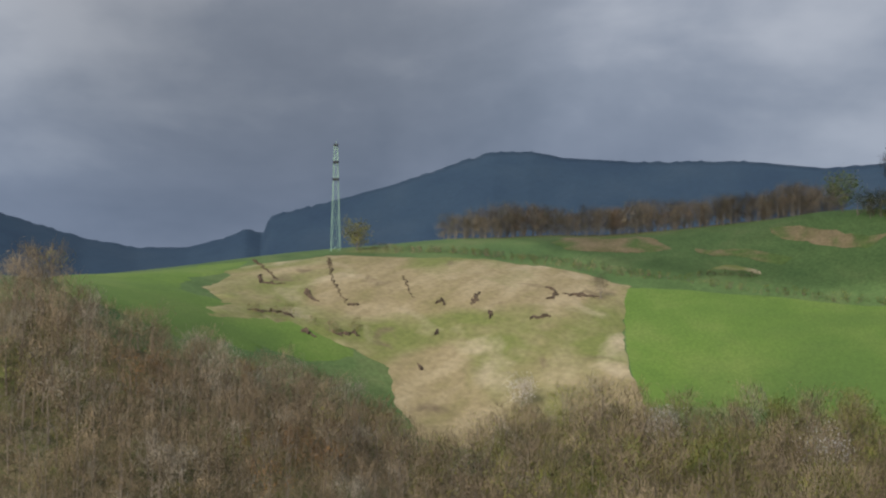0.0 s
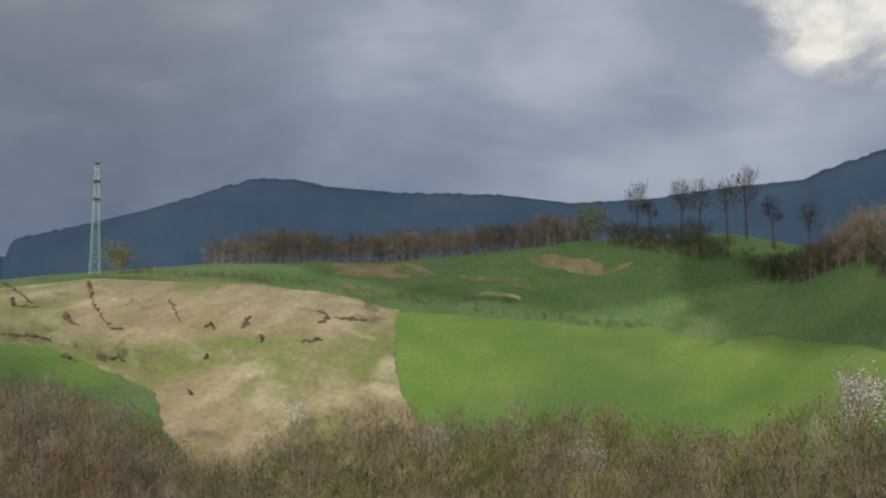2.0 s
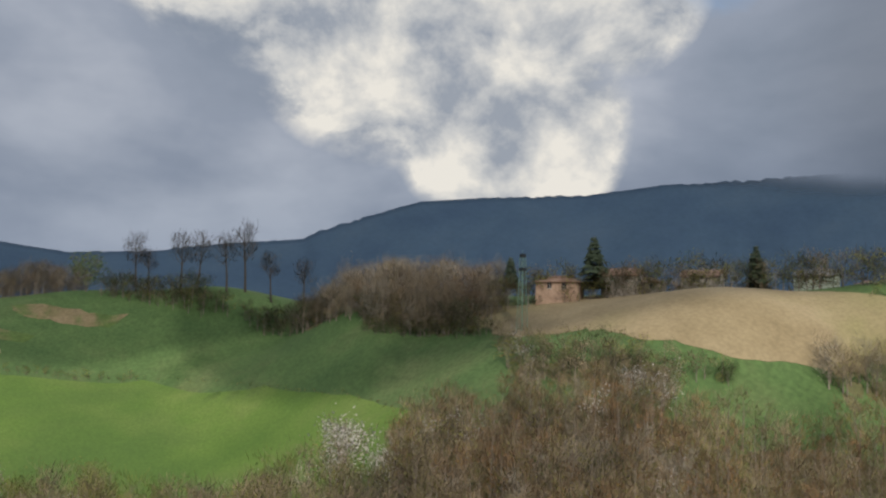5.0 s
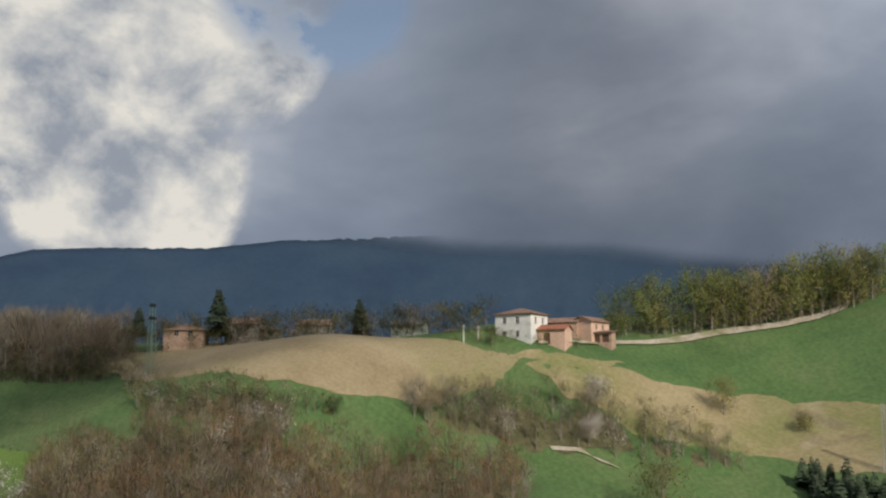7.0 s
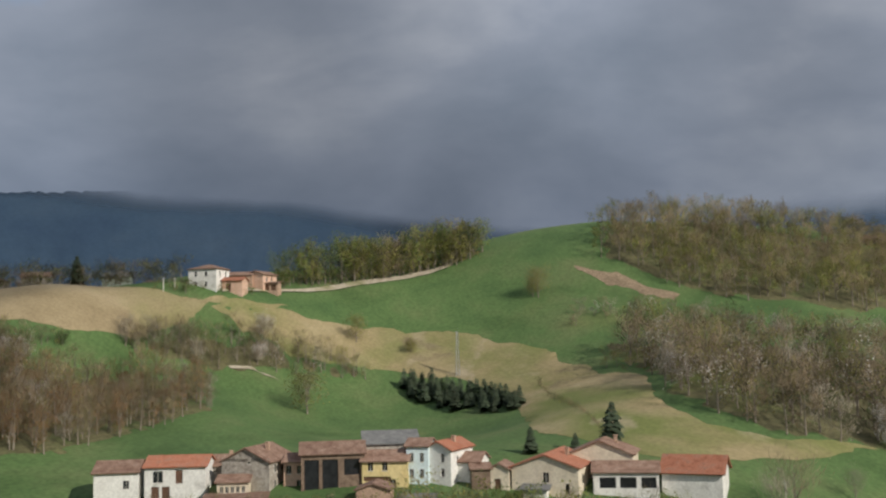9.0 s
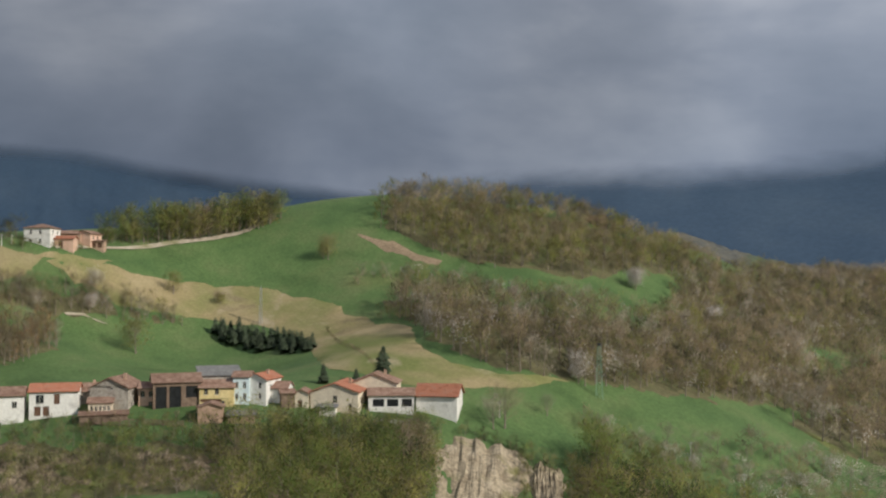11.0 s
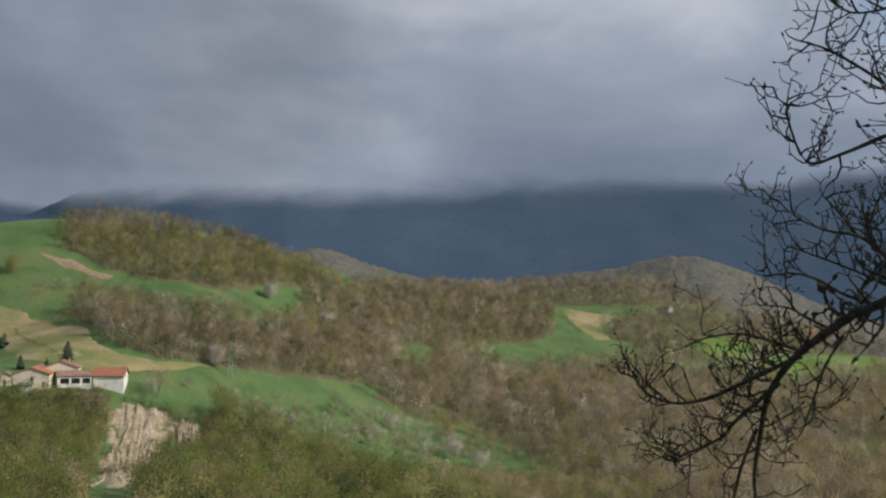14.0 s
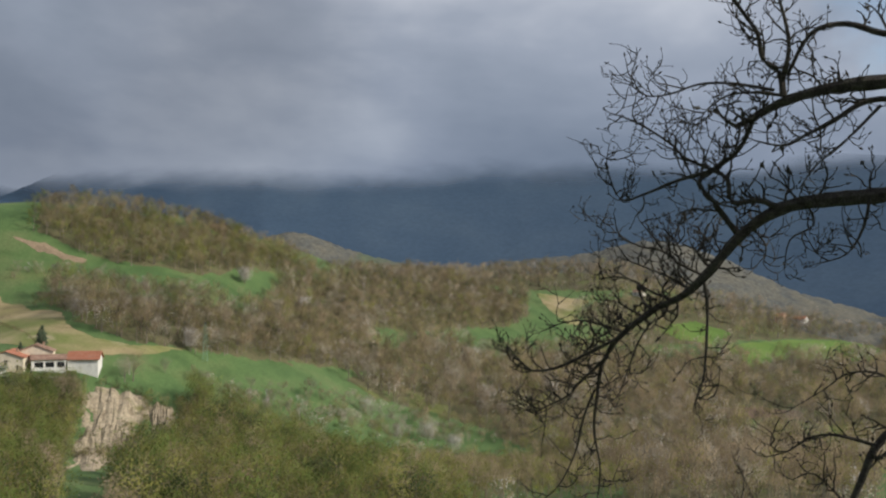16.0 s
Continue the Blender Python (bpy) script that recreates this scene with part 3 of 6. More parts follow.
field("wood_floor", "leaf litter and dry grass under the poplar wood", M["litter"], [(-211, 192), (-199, 206), (-196, 215), (-200, 239), (-206, 256), (-221, 267), (-230, 250), (-236, 238), (-240, 222), (-250, 207), (-255, 201), (-234, 192)], lift=0.2, step=5.0, edge_drop=0.35, rough=1.8)
field("wood_floor", "leaf litter and dry grass under the hedge of mound", M["litter"], [(-277, 218), (-257, 216), (-245, 224), (-242, 241), (-242, 245), (-248, 236), (-259, 225)], lift=0.2, step=5.0, edge_drop=0.35, rough=1.8)
field("wood_floor", "leaf litter and dry grass under the thicket of mound", M["litter"], [(-243, 255), (-244, 259), (-240, 276), (-236, 278), (-235, 271), (-238, 263)], lift=0.2, step=5.0, edge_drop=0.35, rough=1.8)
field("wood_floor", "leaf litter and dry grass under the wood of ridge", M["litter"], [(-366, 38), (-376, 52), (-384, 66), (-395, 90), (-402, 118), (-404, 136), (-420, 138), (-416, 110), (-406, 80), (-392, 50), (-374, 30)], lift=0.2, step=5.0, edge_drop=0.35, rough=1.8)
field("wood_floor", "leaf litter and dry grass under the copse of ridge", M["litter"], [(-352, 190), (-335, 200), (-316, 206), (-298, 213), (-290, 221), (-298, 229), (-318, 224), (-338, 214), (-358, 202)], lift=0.2, step=5.0, edge_drop=0.35, rough=1.8)
field("wood_floor", "leaf litter and dry grass under the wood of hamlet", M["litter"], [(-246, 309), (-244, 319), (-237, 339), (-230, 355), (-222, 365), (-219, 373), (-222, 376), (-233, 360), (-244, 335), (-248, 313)], lift=0.2, step=5.0, edge_drop=0.35, rough=1.8)
field("wood_floor", "leaf litter and dry grass under the thicket of meadow", M["litter"], [(-239, 255), (-234, 271), (-223, 284), (-216, 292), (-212, 299), (-206, 303), (-207, 308), (-214, 305), (-221, 297), (-225, 292), (-238, 279), (-243, 264)], lift=0.2, step=5.0, edge_drop=0.35, rough=1.8)
field("wood_floor", "leaf litter and dry grass under the wood of hilltop", M["litter"], HILLTOP, lift=0.2, step=5.0, edge_drop=0.35, rough=1.8)
field("wood_floor", "leaf litter and dry grass under the wood of hillside", M["litter"], HILLSIDE, lift=0.2, step=5.0, edge_drop=0.35, rough=1.8)
field("wood_floor", "leaf litter and dry grass under the wood of valley", M["litter"], VALLEY_WOOD, lift=0.2, step=5.0, edge_drop=0.35, rough=1.8)
field("wood_floor", "leaf litter and dry grass under the wood of the crest", M["litter"], CREST_WOOD, lift=0.2, step=5.0, edge_drop=0.35, rough=1.8)
field("wood_floor", "leaf litter and dry grass under the wood of far ridge", M["litter"], FAR_WOOD, lift=0.2, step=5.0, edge_drop=0.35, rough=1.8)
field("wood_floor", "leaf litter and dry grass under the wood of cliff", M["litter"], CLIFF_WOOD_EAST, lift=0.2, step=5.0, edge_drop=0.35, rough=1.8)
field("wood_floor", "leaf litter and dry grass under the trees of cliff foot", M["litter"], CLIFF_WOOD_WEST, lift=0.2, step=5.0, edge_drop=0.35, rough=1.8)
field("wood_floor", "leaf litter and dry grass under the scrub of village", M["litter"], [(-168, 202), (-143, 214), (-122, 224), (-114, 236), (-105, 239), (-95, 249), (-87, 233), (-91, 213), (-146, 185)], lift=0.2, step=5.0, edge_drop=0.35, rough=1.8)


# ---- trees: templates as plain arrays, set out in woods or singly ----
def tube(points, radii, sides=5):
    """A tapered limb along points."""
    v, f = [], []
    pts = [Vector(p) for p in points]
    for i, (p, r) in enumerate(zip(pts, radii)):
        d = (pts[min(i + 1, len(pts) - 1)] - pts[max(i - 1, 0)]).normalized()
        a = d.orthogonal().normalized()
        b = d.cross(a)
        for k in range(sides):
            w = 2 * math.pi * k / sides
            v.append(p + (a * math.cos(w) + b * math.sin(w)) * r)
    for i in range(len(pts) - 1):
        for k in range(sides):
            f.append((i * sides + k, i * sides + (k + 1) % sides, (i + 1) * sides + (k + 1) % sides, (i + 1) * sides + k))
    return v, f


class Bag:
    """Gathers pieces of one mesh: vertices, faces and the material of each face."""

    def __init__(self):
        self.v, self.f, self.m = [], [], []

    def add(self, vf, mat=0):
        n = len(self.v)
        self.v += [tuple(p) for p in vf[0]]
        self.f += [tuple(i + n for i in f) for f in vf[1]]
        self.m += [mat] * len(vf[1])


def leaf_tri(rng, p, size, width, up=0.3):
    """A twig or leaf that points up and out, its face outwards."""
    o = Vector((p.x, p.y, p.z - 0.42)).normalized()
    d = (Vector((rng.gauss(0, 0.6), rng.gauss(0, 0.6), rng.gauss(up, 0.5))) + o * 0.5).normalized() * size
    n = o + Vector((rng.gauss(0, 0.4), rng.gauss(0, 0.4), rng.gauss(0.25, 0.4)))
    s = d.cross(n).normalized() * width
    q = [p - s * 0.5, p + s * 0.5, p + d]
    return q, [(0, 1, 2) if (q[1] - q[0]).cross(q[2] - q[0]).dot(o) > 0 else (0, 2, 1)]


def broadleaf(seed, h=1.0, spread=0.34, base=0.22, limbs=9, twigs=150, leaves=60, leaf=0.05, twig=(0.13, 0.008), trunk=0.022, lean=0.05):
    """A tree one unit high. Materials: 0 bark, 1 twigs, 2 leaves."""
    rng = random.Random(seed)
    bag = Bag()
    top = Vector((rng.uniform(-lean, lean), rng.uniform(-lean, lean), 0.92))
    stem = [Vector((0, 0, -0.03)), top * 0.3 + Vector((rng.uniform(-.02, .02), 0, 0)), top * 0.62, top]
    bag.add(tube(stem, [trunk, trunk * 0.75, trunk * 0.45, trunk * 0.1], 5), 0)
    ends = [(top, top - stem[2])]
    for i in range(limbs):
        f = base + (0.9 - base) * (i + rng.random()) / limbs
        p = top * f
        w = i * 2.4 + rng.uniform(-0.5, 0.5)
        reach = spread * (1.0 - 0.75 * abs(f - 0.45)) * rng.uniform(0.7, 1.15)
        q = p + Vector((math.cos(w) * reach * 0.55, math.sin(w) * reach * 0.55, reach * rng.uniform(0.25, 0.7)))
        e = q + Vector((math.cos(w) * reach * 0.45, math.sin(w) * reach * 0.45, reach * rng.uniform(0.3, 0.8)))
        bag.add(tube([p, q, e], [trunk * 0.42 * (1.15 - f), trunk * 0.26 * (1.15 - f), trunk * 0.06], 3), 0)
        ends += [(q, q - p), (e, e - q), ((q + e) / 2, e - q)]
    for i in range(twigs):
        p, d = ends[rng.randrange(len(ends))]
        c = p + Vector((rng.gauss(0, 1), rng.gauss(0, 1), rng.gauss(0, 0.9))) * spread * 0.2
        bag.add(leaf_tri(rng, c, twig[0] * rng.uniform(0.6, 1.4), twig[1], 0.9), 1)
    for i in range(leaves):
        p, d = ends[rng.randrange(len(ends))]
        c = p + Vector((rng.gauss(0, 1), rng.gauss(0, 1), rng.gauss(0, 0.9))) * spread * 0.24
        bag.add(leaf_tri(rng, c, leaf * rng.uniform(0.6, 1.4), leaf * 0.8, 0.0), 2)
    return bag


def fir(seed, spread=0.2, whorls=11, cells=9):
    """A conifer one unit high. Materials: 0 bark, 1 and 2 needles."""
    rng = random.Random(seed)
    bag = Bag()
    bag.add(tube([(0, 0, -0.03), (0, 0, 0.5), (0, 0, 0.97)], [0.02, 0.012, 0.003], 5), 0)
    for j in range(whorls):
        f = 0.1 + 0.88 * j / whorls
        r = spread * (1.02 - f) ** 0.8 * rng.uniform(0.72, 1.2)
        for k in range(cells):
            w = 6.283 * k / cells + rng.uniform(-0.4, 0.4)
            d = Vector((math.cos(w), math.sin(w), -0.25))
            s = Vector((-math.sin(w), math.cos(w), 0)) * r * rng.uniform(0.3, 0.45)
            o = Vector((0, 0, f + rng.uniform(-0.02, 0.03)))
            e = o + d * r * rng.uniform(0.8, 1.15)
            m = o + d * r * 0.6
            bag.add(([o, m + s, e, m - s, m + Vector((0, 0, 0.05))], [(0, 1, 4), (1, 2, 4), (2, 3, 4), (3, 0, 4)]), 1)
            for _ in range(2):
                bag.add(leaf_tri(rng, o + d * r * rng.uniform(0.4, 1.0), 0.05, 0.03, -0.2), 2)
    return bag


def frozen(bag):
    """Triangulated arrays of a template, with soft crown normals."""
    tri, mat = [], []
    for f, m in zip(bag.f, bag.m):
        for k in range(1, len(f) - 1):
            tri.append((f[0], f[k], f[k + 1]))
            mat.append(m)
    v, tri, mat = np.array(bag.v, np.float32), np.array(tri, np.int32), np.array(mat, np.int32)
    n = np.zeros_like(v)
    face = np.cross(v[tri[:, 1]] - v[tri[:, 0]], v[tri[:, 2]] - v[tri[:, 0]])
    for k in range(3):
        np.add.at(n, tri[:, k], face)
    n /= np.linalg.norm(n, axis=1)[:, None] + 1e-12
    leaf = np.unique(tri[mat > 0])
    out = v[leaf] - np.array((0, 0, 0.35), np.float32)
    out /= np.linalg.norm(out, axis=1)[:, None] + 1e-6
    inward = (mat > 0) & ((face * (v[tri].mean(axis=1) - np.array((0, 0, 0.35), np.float32))).sum(axis=1) < 0)
    tri[inward] = tri[inward][:, ::-1]
    n[np.unique(tri[inward])] *= -1
    n[leaf] = n[leaf] * 0.35 + out * 0.55 + np.array((0, 0, 0.6), np.float32)
    n /= np.linalg.norm(n, axis=1)[:, None] + 1e-12
    return v, tri, mat, n


def big_mesh(name, placed, mats, parent=None):
    """One mesh of many templates. placed: (template, x, y, z, height, turn, tint, material shift)."""
    vs, fs, ms, ts, ns, n = [], [], [], [], [], 0
    for (tv, tf, tm, tn), x, y, z, h, a, tint, shift in placed:
        c, s = math.cos(a) * h, math.sin(a) * h
        v = np.empty_like(tv)
        v[:, 0], v[:, 1], v[:, 2] = tv[:, 0] * c - tv[:, 1] * s + x, tv[:, 0] * s + tv[:, 1] * c + y, tv[:, 2] * h + z
        vs.append(v)
        m = tn.copy()
        m[:, 0], m[:, 1] = (tn[:, 0] * c - tn[:, 1] * s) / h, (tn[:, 0] * s + tn[:, 1] * c) / h
        ns.append(m)
        fs.append(tf + n)
        ms.append(np.where(tm > 0, tm + shift, 0))
        ts.append(np.full(len(tv), tint, np.float32))
        n += len(tv)
    v, f, m, t = np.concatenate(vs), np.concatenate(fs), np.concatenate(ms), np.concatenate(ts)
    me = bpy.data.meshes.new(name)
    me.vertices.add(len(v))
    me.vertices.foreach_set("co", v.ravel())
    me.loops.add(f.size)
    me.loops.foreach_set("vertex_index", f.ravel())
    me.polygons.add(len(f))
    me.polygons.foreach_set("loop_start", np.arange(0, f.size, 3, dtype=np.int32))
    me.polygons.foreach_set("loop_total", np.full(len(f), 3, np.int32))
    me.polygons.foreach_set("material_index", m.astype(np.int32))
    for mt in mats:
        me.materials.append(mt)
    me.attributes.new("tint", "FLOAT", "POINT").data.foreach_set("value", t)
    me.attributes.new("custom_normal", "FLOAT_VECTOR", "POINT").data.foreach_set("vector", np.concatenate(ns).ravel())
    me.update(calc_edges=True)
    ob = new(name, me)
    ob.parent = parent
    return ob


NEAR = [frozen(broadleaf(s, spread=0.36, base=0.12, limbs=8, twigs=280, leaves=160, twig=(0.15, 0.008), leaf=0.036)) for s in range(6)]
SLIM = [frozen(broadleaf(20 + s, spread=0.22, base=0.10, limbs=9, twigs=260, leaves=190, twig=(0.13, 0.0065), leaf=0.025, trunk=0.017)) for s in range(5)]
BUSH = [frozen(broadleaf(40 + s, spread=0.5, base=0.03, limbs=4, twigs=110, leaves=140, twig=(0.22, 0.013), leaf=0.065, trunk=0.02)) for s in range(5)]
MASS = [frozen(broadleaf(50 + s, spread=0.36, base=0.03, limbs=9, twigs=320, leaves=50, twig=(0.17, 0.008), leaf=0.035, trunk=0.016)) for s in range(5)]
FAR = [frozen(broadleaf(60 + s, spread=0.40, base=0.06, limbs=4, twigs=165, leaves=115, twig=(0.145, 0.015), leaf=0.05)) for s in range(8)]
LEAFY = [frozen(broadleaf(90 + s, spread=0.40, base=0.05, limbs=10, twigs=180, leaves=440, twig=(0.13, 0.010), leaf=0.051)) for s in range(4)]
TINY = [frozen(broadleaf(70 + s, spread=0.42, base=0.05, limbs=3, twigs=110, leaves=70, twig=(0.16, 0.018), leaf=0.055)) for s in range(7)]
FIRS = [frozen(fir(80 + s)) for s in range(4)]
# kinds of foliage: where the twig and leaf materials of a wood begin in its list
WOOD_MATS = [M["bark"], M["twig"], M["bud"], M["bud"], M["green"], M["twig"], M["twig"], M["twig"], M["blossom"], M["conifer"], M["conifer"], M["twig_dark"], M["bud"], M["twig_red"], M["rust"],
             M["twig_pale"], M["twig_pale"], M["twig_dark"], M["deep"]]
KIND = {"bud": 0, "green": 2, "bare": 4, "blossom": 6, "conifer": 8, "dark": 10, "rust": 12, "pale": 14, "deep": 16}


def wood(name, label, outline, step, size, mix, templates=None, seed=1, sink=0.0, holes=()):
    """Trees over an outline of the ground. mix: kinds of foliage with weights."""
    rng = random.Random(seed)
    kinds = [k for k, w in mix for _ in range(w)]
    xs, ys = [p[0] for p in outline], [p[1] for p in outline]
    spots = []
    y = min(ys)
    while y < max(ys):
        x = min(xs)
        while x < max(xs):
            px, py = x + rng.uniform(-0.5, 0.5) * step, y + rng.uniform(-0.5, 0.5) * step
            if inside(outline, px, py) and not any(inside(h, px, py) for h in holes):
                spots.append((px, py))
            x += step
        y += step
    zs = ground_height(np.array([s[0] for s in spots]), np.array([s[1] for s in spots]))
    placed = []
    for (px, py), z in zip(spots, zs):
        drift = noise.noise(Vector((px * 0.05, py * 0.05, seed)))
        patch = 0.5 + 0.9 * noise.noise(Vector((px * 0.09, py * 0.09, seed + 7)))
        k = kinds[int(min(0.999, max(0.0, rng.random() * 0.82 + 0.3 * patch - 0.06)) * len(kinds))]
        h = rng.uniform(*size) * (1 + 0.25 * drift)
        tp = FIRS if k == "conifer" else (templates or NEAR)
        placed.append((tp[rng.randrange(len(tp))], px, py, z - sink, h, rng.uniform(0, 6.28), rng.random(), KIND[k]))
    return tagged(big_mesh(name, placed, WOOD_MATS), label, "trees", kind="stuff")


CLEARING = [(-287, 183), (-272, 183), (-256, 182), (-255, 196), (-268, 199), (-286, 199)]
# kinds that grow side by side stand next to each other
VALLEY = [("green", 2), ("bud", 5), ("bare", 5), ("pale", 2), ("blossom", 1), ("dark", 3), ("blossom", 1)]
MIXED = [("green", 2), ("bud", 5), ("bare", 4), ("pale", 2), ("blossom", 1), ("dark", 4), ("deep", 3)]
BROWN = [("dark", 1), ("bare", 7), ("pale", 2), ("bud", 1), ("rust", 1)]
BUDDING = [("deep", 1), ("green", 4), ("bud", 7), ("bare", 3), ("pale", 1), ("dark", 1)]
RUSTY = [("bare", 2), ("rust", 6), ("bud", 5), ("pale", 1), ("blossom", 1)]
OLIVE = [("deep", 1), ("green", 4), ("bud", 7), ("bare", 2)]
SCRUB = [("deep", 5), ("green", 8), ("bud", 4), ("bare", 2)]
wood("wood_of_slope", "bare brown wood on the near slope", [(-202, 48), (-213, 49), (-214, 64), (-232, 72), (-245, 81), (-243, 92), (-234, 103), (-223, 125), (-185, 101), (-170, 88)], 2.9, (4.5, 7.2), BROWN, seed=1)
wood("wood_of_gully", "budding thicket with white blossom below the green field", [(-232, 103), (-248, 101), (-273, 98), (-280, 110), (-278, 121), (-287, 140), (-293, 153), (-279, 164), (-277, 171), (-239, 188), (-210, 189), (-213, 113)], 3.3, (3.8, 9), BUDDING, seed=2, holes=[CLEARING])
wood("wood_of_corner", "budding trees beside the green field", [(-227, 187), (-235, 192), (-241, 199), (-243, 209), (-239, 220), (-237, 232), (-213, 221), (-202, 206), (-210, 183)], 3.0, (4, 7.5), MIXED, seed=3, holes=[CLEARING])
wood("poplar_wood", "slim reddish budding trees below the mound", [(-211, 192), (-199, 206), (-196, 215), (-200, 239), (-206, 256), (-221, 267), (-230, 250), (-236, 238), (-240, 222), (-250, 207), (-255, 201), (-234, 192)], 3.0, (6, 9.5), RUSTY, SLIM, seed=4)
wood("hedge_of_mound", "dark hedge in front of the tan mound", [(-277, 218), (-257, 216), (-245, 224), (-242, 241), (-242, 245), (-248, 236), (-259, 225)], 2.2, (3, 5), [("deep", 3), ("dark", 2), ("bud", 3), ("bare", 3), ("blossom", 1)], BUSH, seed=5)
wood("thicket_of_mound", "brown thicket beside the tan mound", [(-243, 255), (-244, 259), (-240, 276), (-236, 278), (-235, 271), (-238, 263)], 2.2, (4, 6), BROWN, seed=6)
wood("hedge_of_ridge", "dark hedge along the ridge", [(-393, 142), (-382, 155), (-371, 170), (-370, 185), (-367, 199), (-326, 204), (-305, 213), (-288, 219), (-294, 220), (-312, 215), (-333, 207), (-380, 170), (-399, 146)], 1.9, (3, 5.2), [("deep", 8), ("dark", 3)], BUSH, seed=7)
wood("wood_of_ridge", "bare brown trees on the far ridge", [(-366, 38), (-376, 52), (-384, 66), (-395, 90), (-402, 118), (-404, 136), (-420, 138), (-416, 110), (-406, 80), (-392, 50), (-374, 30)], 2.5, (4.5, 8.5), [("dark", 4), ("bare", 5), ("rust", 1), ("pale", 1)], MASS, seed=8)
wood("copse_of_ridge", "tall bare copse on the ridge", [(-352, 190), (-335, 200), (-316, 206), (-298, 213), (-290, 221), (-298, 229), (-318, 224), (-338, 214), (-358, 202)], 2.5, (5, 9), [("dark", 2), ("bare", 6), ("pale", 3), ("rust", 1), ("bud", 2)], MASS, seed=9)
wood("wood_of_hamlet", "budding green wood beside the hamlet road", [(-246, 309), (-244, 319), (-237, 339), (-230, 355), (-222, 365), (-219, 373), (-222, 376), (-233, 360), (-244, 335), (-248, 313)], 2.3, (7.5, 10.5), [("deep", 2), ("green", 6), ("bud", 4), ("bare", 2)], LEAFY, seed=10)
wood("undergrowth_of_hamlet", "dark undergrowth along the wood beside the road", [(-246, 309), (-243, 319), (-236, 339), (-229, 355), (-221, 366), (-222, 376), (-233, 360), (-244, 335), (-248, 313)], 2.2, (2.5, 4.5), [("deep", 4), ("dark", 3), ("bud", 3)], BUSH, seed=20)
wood("thicket_of_meadow", "brown thicket in the meadow dip", [(-239, 255), (-234, 271), (-223, 284), (-216, 292), (-212, 299), (-206, 303), (-207, 308), (-214, 305), (-221, 297), (-225, 292), (-238, 279), (-243, 264)], 2.8, (4, 6.5), MIXED, seed=11)
wood("wood_of_hilltop", "budding wood covering the round hilltop", HILLTOP, 4.2, (6.5, 9.5), OLIVE, FAR, seed=12)
wood("wood_of_hillside", "brown and budding wood on the hillside", HILLSIDE, 4.6, (6.5, 10), MIXED, FAR, seed=13)
wood("wood_of_valley", "brown wood covering the wide valley", VALLEY_WOOD, 6.6, (7.5, 11.5), VALLEY, FAR, seed=14, holes=[MEADOW_LOW, PLOUGHED, MEADOW_MID, MEADOW_FAR])
wood("wood_of_far_ridge", "brown woods around the far fields", FAR_WOOD, 7.4, (7.5, 11.5), MIXED, TINY, seed=16, holes=[MEADOW_MID, MEADOW_FAR])
wood("wood_of_crest", "brown and budding wood along the far crest", CREST_WOOD, 7.0, (7.5, 11.5), MIXED, TINY, seed=31)
wood("thicket_of_valley_meadow", "pale thicket with white blossom across the valley meadow", MEADOW_THICKET, 4.4, (3, 6), [("bud", 4), ("bare", 5), ("pale", 4), ("blossom", 2)], BUSH, seed=32)
wood("wood_of_meadow_foot", "budding olive trees along the foot of the valley meadow", [(-18, 272), (-1, 301), (23, 330), (45, 341), (60, 322), (56, 194), (37, 181), (13, 186)], 4.4, (4.5, 7.5), OLIVE + [("blossom", 1)], FAR, seed=33)
wood("wood_of_cliff", "budding green trees beside the eroded cliff", CLIFF_WOOD_EAST, 4.3, (5.5, 9.5), [("deep", 4), ("green", 7), ("bud", 6), ("bare", 2)], LEAFY, seed=17)
wood("trees_of_cliff_foot", "green budding trees at the foot of the cliff", CLIFF_WOOD_WEST, 3.9, (4, 8), [("deep", 3), ("green", 8), ("bud", 5), ("bare", 2)], LEAFY, seed=18)
wood("scrub_of_village", "green scrub on the slope below the village", [(-168, 202), (-143, 214), (-122, 224), (-114, 236), (-105, 239), (-95, 249), (-87, 233), (-91, 213), (-146, 185)], 2.3, (1.3, 3.6), SCRUB, BUSH, seed=19)


# ---- houses ----
def plaster(name, dark, light):
    return material(name, [dark, light], 0.5, 7, fine=(3.0, 0.12), bump=0.1, big=(0.35, tuple(c * 0.72 for c in dark), 0.60, 0.75))


M["white_wall"] = plaster("white_plaster", (0.66, 0.64, 0.60), (0.80, 0.79, 0.75))
M["cream_wall"] = plaster("cream_plaster", (0.60, 0.52, 0.40), (0.74, 0.66, 0.52))
M["yellow_wall"] = plaster("yellow_plaster", (0.66, 0.52, 0.24), (0.78, 0.66, 0.36))
M["pink_wall"] = plaster("pink_plaster", (0.56, 0.36, 0.26), (0.68, 0.47, 0.36))
M["blue_wall"] = plaster("pale_blue_plaster", (0.56, 0.68, 0.72), (0.70, 0.80, 0.82))
M["stone_wall"] = material("grey_stone_wall", [(0.24, 0.21, 0.18), (0.38, 0.345, 0.30), (0.48, 0.44, 0.38)], 1.2, 8, fine=(4.0, 0.25), bump=0.4)
M["brick_wall"] = material("worn_brick_wall", [(0.36, 0.24, 0.17), (0.50, 0.35, 0.26)], 1.0, 7, fine=(5.0, 0.25), bump=0.3)
M["green_wall"] = plaster("dimmed_green_plaster", (0.30, 0.34, 0.28), (0.42, 0.46, 0.38))
